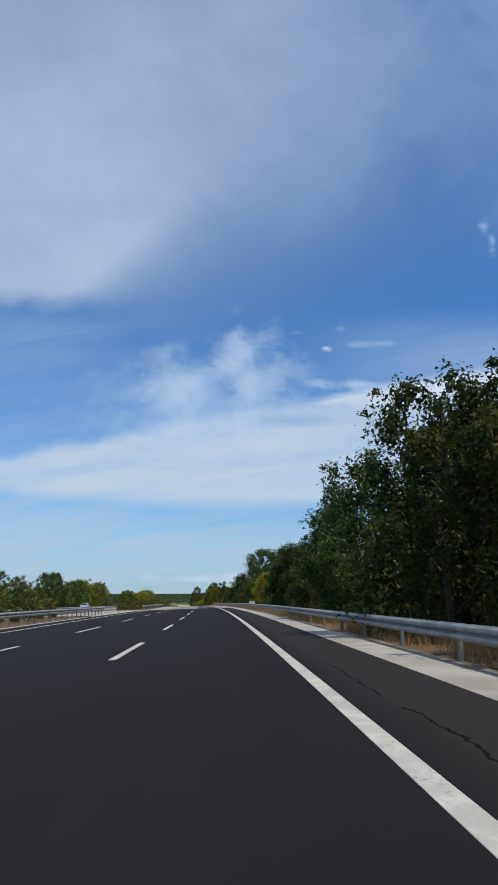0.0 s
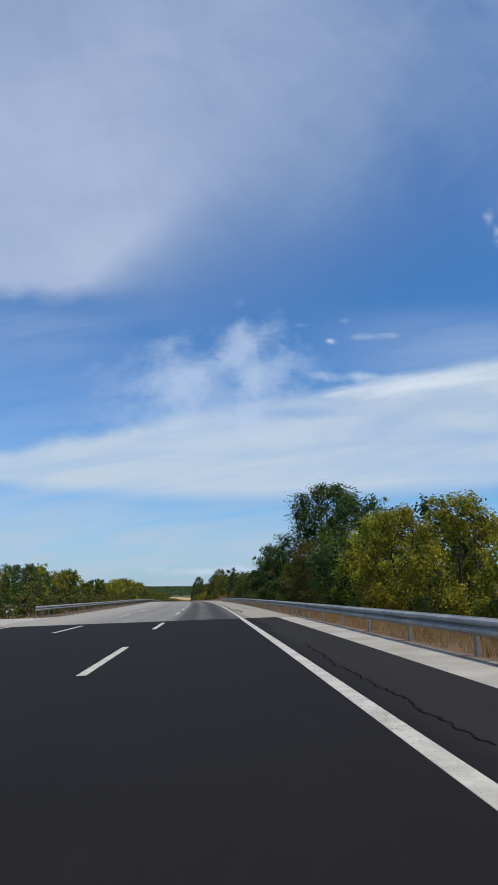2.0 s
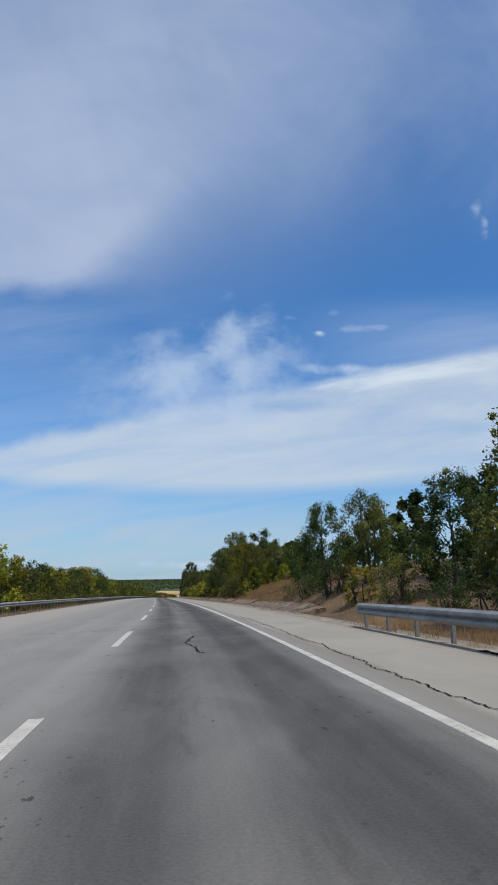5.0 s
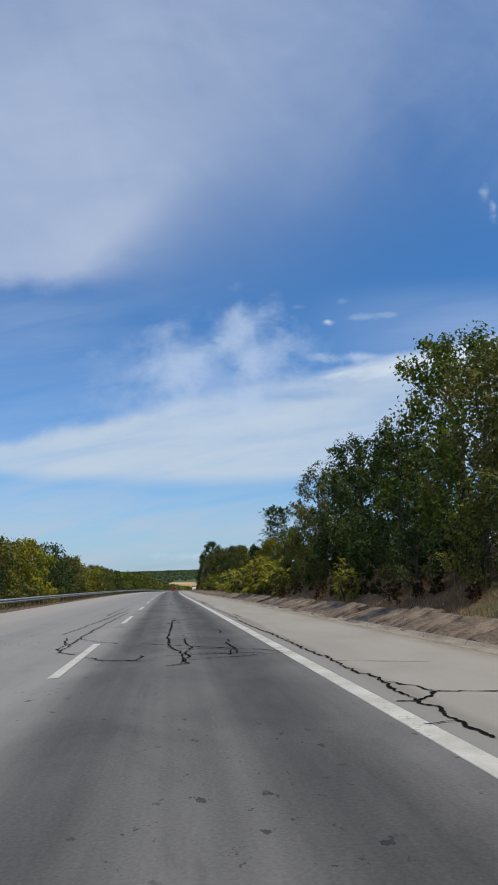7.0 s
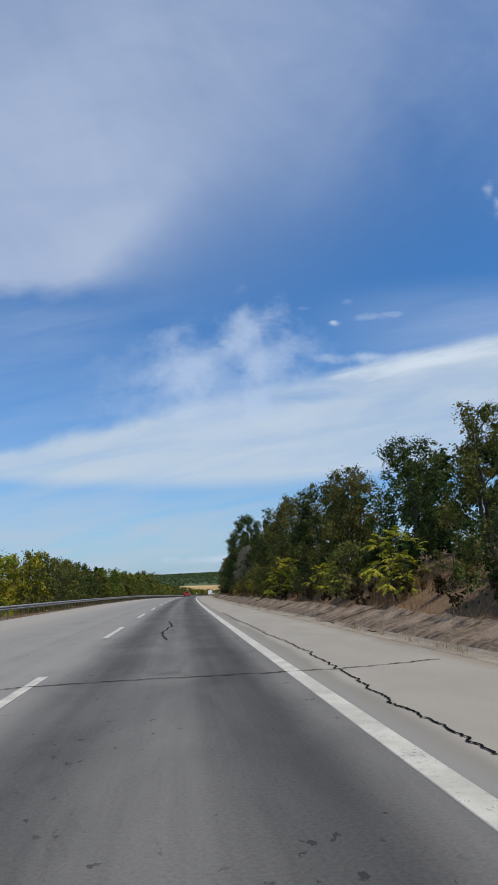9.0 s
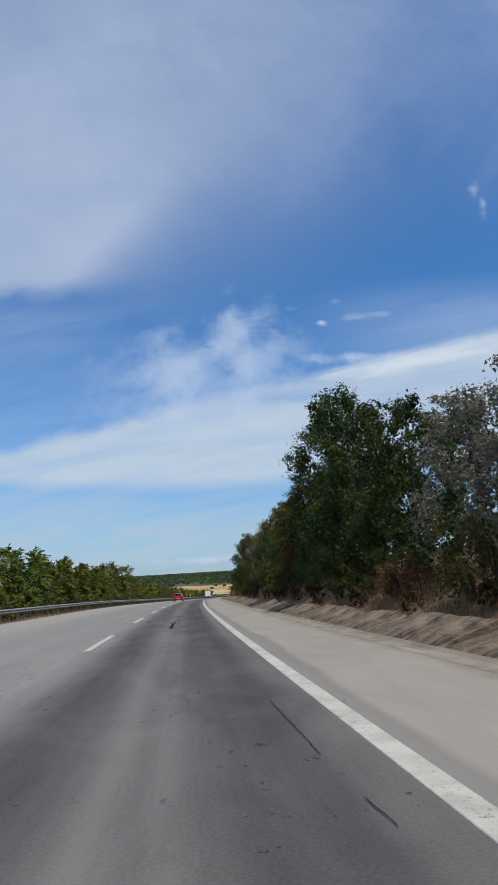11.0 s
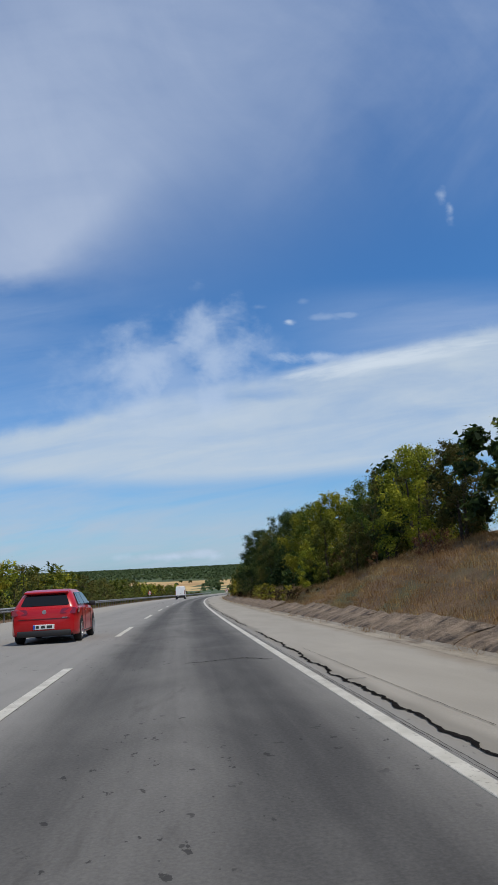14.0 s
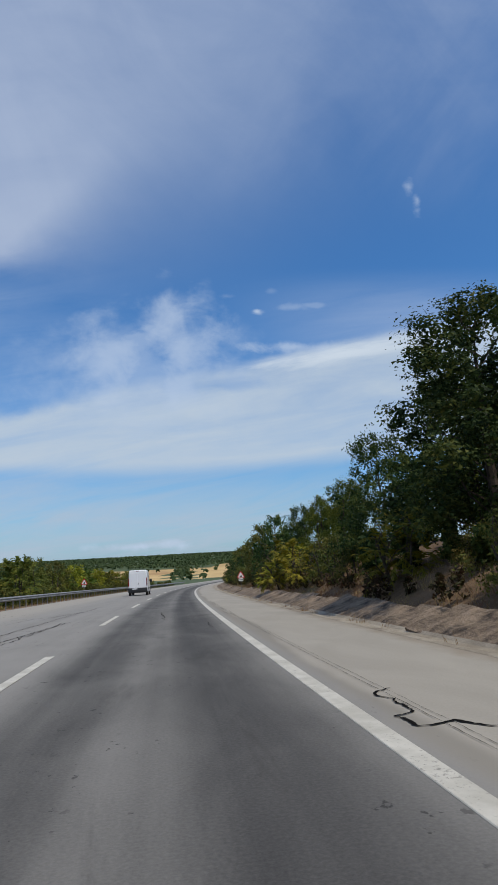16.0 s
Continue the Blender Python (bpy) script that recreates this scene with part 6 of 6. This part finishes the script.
def make_van():
    """High-roofed panel van, 5.6 m long; origin under the rear bumper."""
    van = tagged(new("van"), "white high-roofed panel van with black rear bumper", "van", "cars")
    body = loft([(0.05, 0.93, 0.42, 2.52, 0.14), (0.12, 0.985, 0.40, 2.58, 0.16), (0.8, 1.0, 0.38, 2.62, 0.16), (3.2, 1.0, 0.36, 2.60, 0.16), (3.9, 0.99, 0.36, 2.48, 0.18), (4.4, 0.98, 0.36, 1.98, 0.2), (4.75, 0.97, 0.36, 1.45, 0.16), (5.3, 0.93, 0.38, 1.20, 0.16), (5.55, 0.82, 0.42, 0.95, 0.14)])
    smooth_part(part("body", body, WHITE, van), 40)
    for sx in (-1, 1):
        bm = bmesh.new()
        block(bm, (sx * 0.445, 0.045, 1.46), (0.84, 0.03, 1.80), 0.02)
        d = part("rear_door", bm, WHITE, van)
        bm = bmesh.new()
        for z in (0.8, 1.5, 2.1):
            block(bm, (sx * 0.885, 0.03, z), (0.05, 0.03, 0.09))
        part("hinge", bm, WHITE, d)
        bm = bmesh.new()
        block(bm, (sx * 0.945, 0.05, 1.38), (0.095, 0.08, 0.82), 0.02)
        smooth_part(part("tail_lamp", bm, LAMP_RED, van, "tall red tail lamp"))
        bm = bmesh.new()
        block(bm, (sx * 1.14, 4.25, 1.50), (0.22, 0.12, 0.36), 0.04)
        block(bm, (sx * 1.02, 4.28, 1.46), (0.14, 0.06, 0.06))
        smooth_part(part("wing_mirror", bm, BLACK, van, "black wing mirror"))
        for y in (1.05, 4.55):
            wheel(van, sx * 0.88, y, 0.345, 0.235, sx)
        q = [(sx * 1.0, 3.35, 1.42), (sx * 0.985, 4.5, 1.36), (sx * 0.97, 4.1, 2.0), (sx * 0.985, 3.35, 2.04)]
        panel("side_window", q if sx > 0 else q[::-1], GLASS, van, 0.02)
        bm = bmesh.new()
        block(bm, (sx * 1.005, 2.3, 0.72), (0.02, 2.2, 0.14), 0.005)
        part("side_strip", bm, BLACK, van)
    bm = bmesh.new()
    block(bm, (0, 0.01, 0.57), (1.98, 0.24, 0.46), 0.05)
    smooth_part(part("rear_bumper", bm, BLACK, van, "black rear bumper"))
    bm = bmesh.new()
    block(bm, (-0.30, -0.115, 0.70), (0.52, 0.02, 0.115), 0.004)
    part("number_plate", bm, PLATE, van, "white number plate")
    bm = bmesh.new()
    block(bm, (0.06, 0.022, 1.22), (0.05, 0.03, 0.18), 0.01)
    part("door_handle", bm, BLACK, van)
    bm = bmesh.new()
    block(bm, (0, 2.6, 0.36), (1.7, 4.6, 0.14))
    part("underbody", bm, BLACK, van)
    bm = bmesh.new()
    block(bm, (0, 0.06, 2.50), (0.30, 0.05, 0.05), 0.01)
    part("brake_lamp", bm, LAMP_RED, van)
    return van


van = make_van()
for piece in van.children_recursive:   # the sides lean in towards the roof
    for vert in piece.data.vertices:
        vert.co.x *= 1 - 0.11 * max(0.0, (vert.co.z - 1.0) / 1.6) ** 1.3
van.matrix_basis = spot_matrix(684.0, -5.9, 0.0, 0, 1, True)
red_car = make_hatchback(RED, "red five-door hatchback with dark tinted rear window")
red_car.matrix_basis = spot_matrix(558.5, -5.42, 0.0, 0, 1, True)
silver = make_hatchback(SILVER, "silver hatchback on the opposite carriageway")
silver.matrix_basis = spot_matrix(168.0, -29.6, -0.16, 180, 1, True)


# ---- signs ----
def make_warning_sign(s, lat, scale, foot):
    sign = tagged(new("road_sign"), "triangular warning sign with red border on steel post", "road sign", "warning signs")
    bm = bmesh.new()
    bmesh.ops.create_cone(bm, segments=12, radius1=0.035, radius2=0.035, depth=3.2, cap_ends=True, matrix=Matrix.Translation((0, 0, 0.45)))
    part("post", bm, POST, sign)

    def tri(r, y, t, mat, name, label=""):
        bm = bmesh.new()
        pts = []
        for k in range(3):
            a = radians(90 + 120 * k)
            for da in (-9, 0, 9):
                pts.append((math.cos(a + radians(da)) * r * (1 if da == 0 else 0.955), math.sin(a + radians(da)) * r * (1 if da == 0 else 0.955)))
        f = [bm.verts.new((x, y, 1.72 + z)) for x, z in pts]
        g = [bm.verts.new((x, y + t, 1.72 + z)) for x, z in pts]
        bm.faces.new(f)
        bm.faces.new(g[::-1])
        for i in range(len(f)):
            bm.faces.new((f[i], g[i], g[(i + 1) % len(f)], f[(i + 1) % len(f)]))
        bmesh.ops.recalc_face_normals(bm, faces=bm.faces)
        return part(name, bm, mat, sign, label)
    tri(0.60, -0.05, 0.012, SIGN_RED, "border", "red triangular border")
    tri(0.43, -0.058, 0.006, SIGN_WHITE, "face", "white triangular face")
    bm = bmesh.new()
    block(bm, (0.0, -0.062, 1.62), (0.30, 0.006, 0.13), 0.002)
    block(bm, (0.05, -0.062, 1.73), (0.12, 0.006, 0.10), 0.002)
    part("pictogram", bm, INK, sign, "dark plain pictogram")
    bm = bmesh.new()
    block(bm, (0, -0.05, 1.16), (0.62, 0.012, 0.36), 0.004)
    pl = part("lower_plate", bm, SIGN_WHITE, sign, "white lower plate with bars")
    bm = bmesh.new()
    block(bm, (-0.12, -0.059, 1.16), (0.16, 0.004, 0.14))
    block(bm, (0.14, -0.059, 1.16), (0.18, 0.004, 0.14))
    part("lettering", bm, INK, pl)
    sign.matrix_basis = spot_matrix(s, lat, foot, 0, scale)
    return sign


make_warning_sign(668.5, 3.75, 0.60, 0.34)
make_warning_sign(702, -14.3, 0.78, 0.43)


def make_marker_board(s, lat):
    board = tagged(new("marker_board"), "small white board with two rows of dark bars", "sign", "")
    bm = bmesh.new()
    block(bm, (0, 0, 0.72), (0.62, 0.02, 0.46), 0.01)
    face = part("board", bm, SIGN_WHITE, board)
    bm = bmesh.new()
    for x, w in ((-0.2, 0.12), (-0.06, 0.1), (0.07, 0.05), (0.2, 0.12)):
        block(bm, (x, -0.014, 0.83), (w, 0.006, 0.09))
    for x, w in ((-0.1, 0.07), (0.0, 0.07), (0.1, 0.07)):
        block(bm, (x, -0.014, 0.62), (w, 0.006, 0.10))
    part("lettering", bm, INK, face)
    bm = bmesh.new()
    block(bm, (0, -0.013, 0.735), (0.58, 0.005, 0.012))
    part("rule", bm, INK, face)
    for x in (-0.2, 0.2):
        bm = bmesh.new()
        block(bm, (x, 0.03, 0.35), (0.04, 0.04, 1.1))
        part("post", bm, POST, board)
    board.matrix_basis = spot_matrix(82.3, lat, -0.02)


make_marker_board(82.3, 3.35)
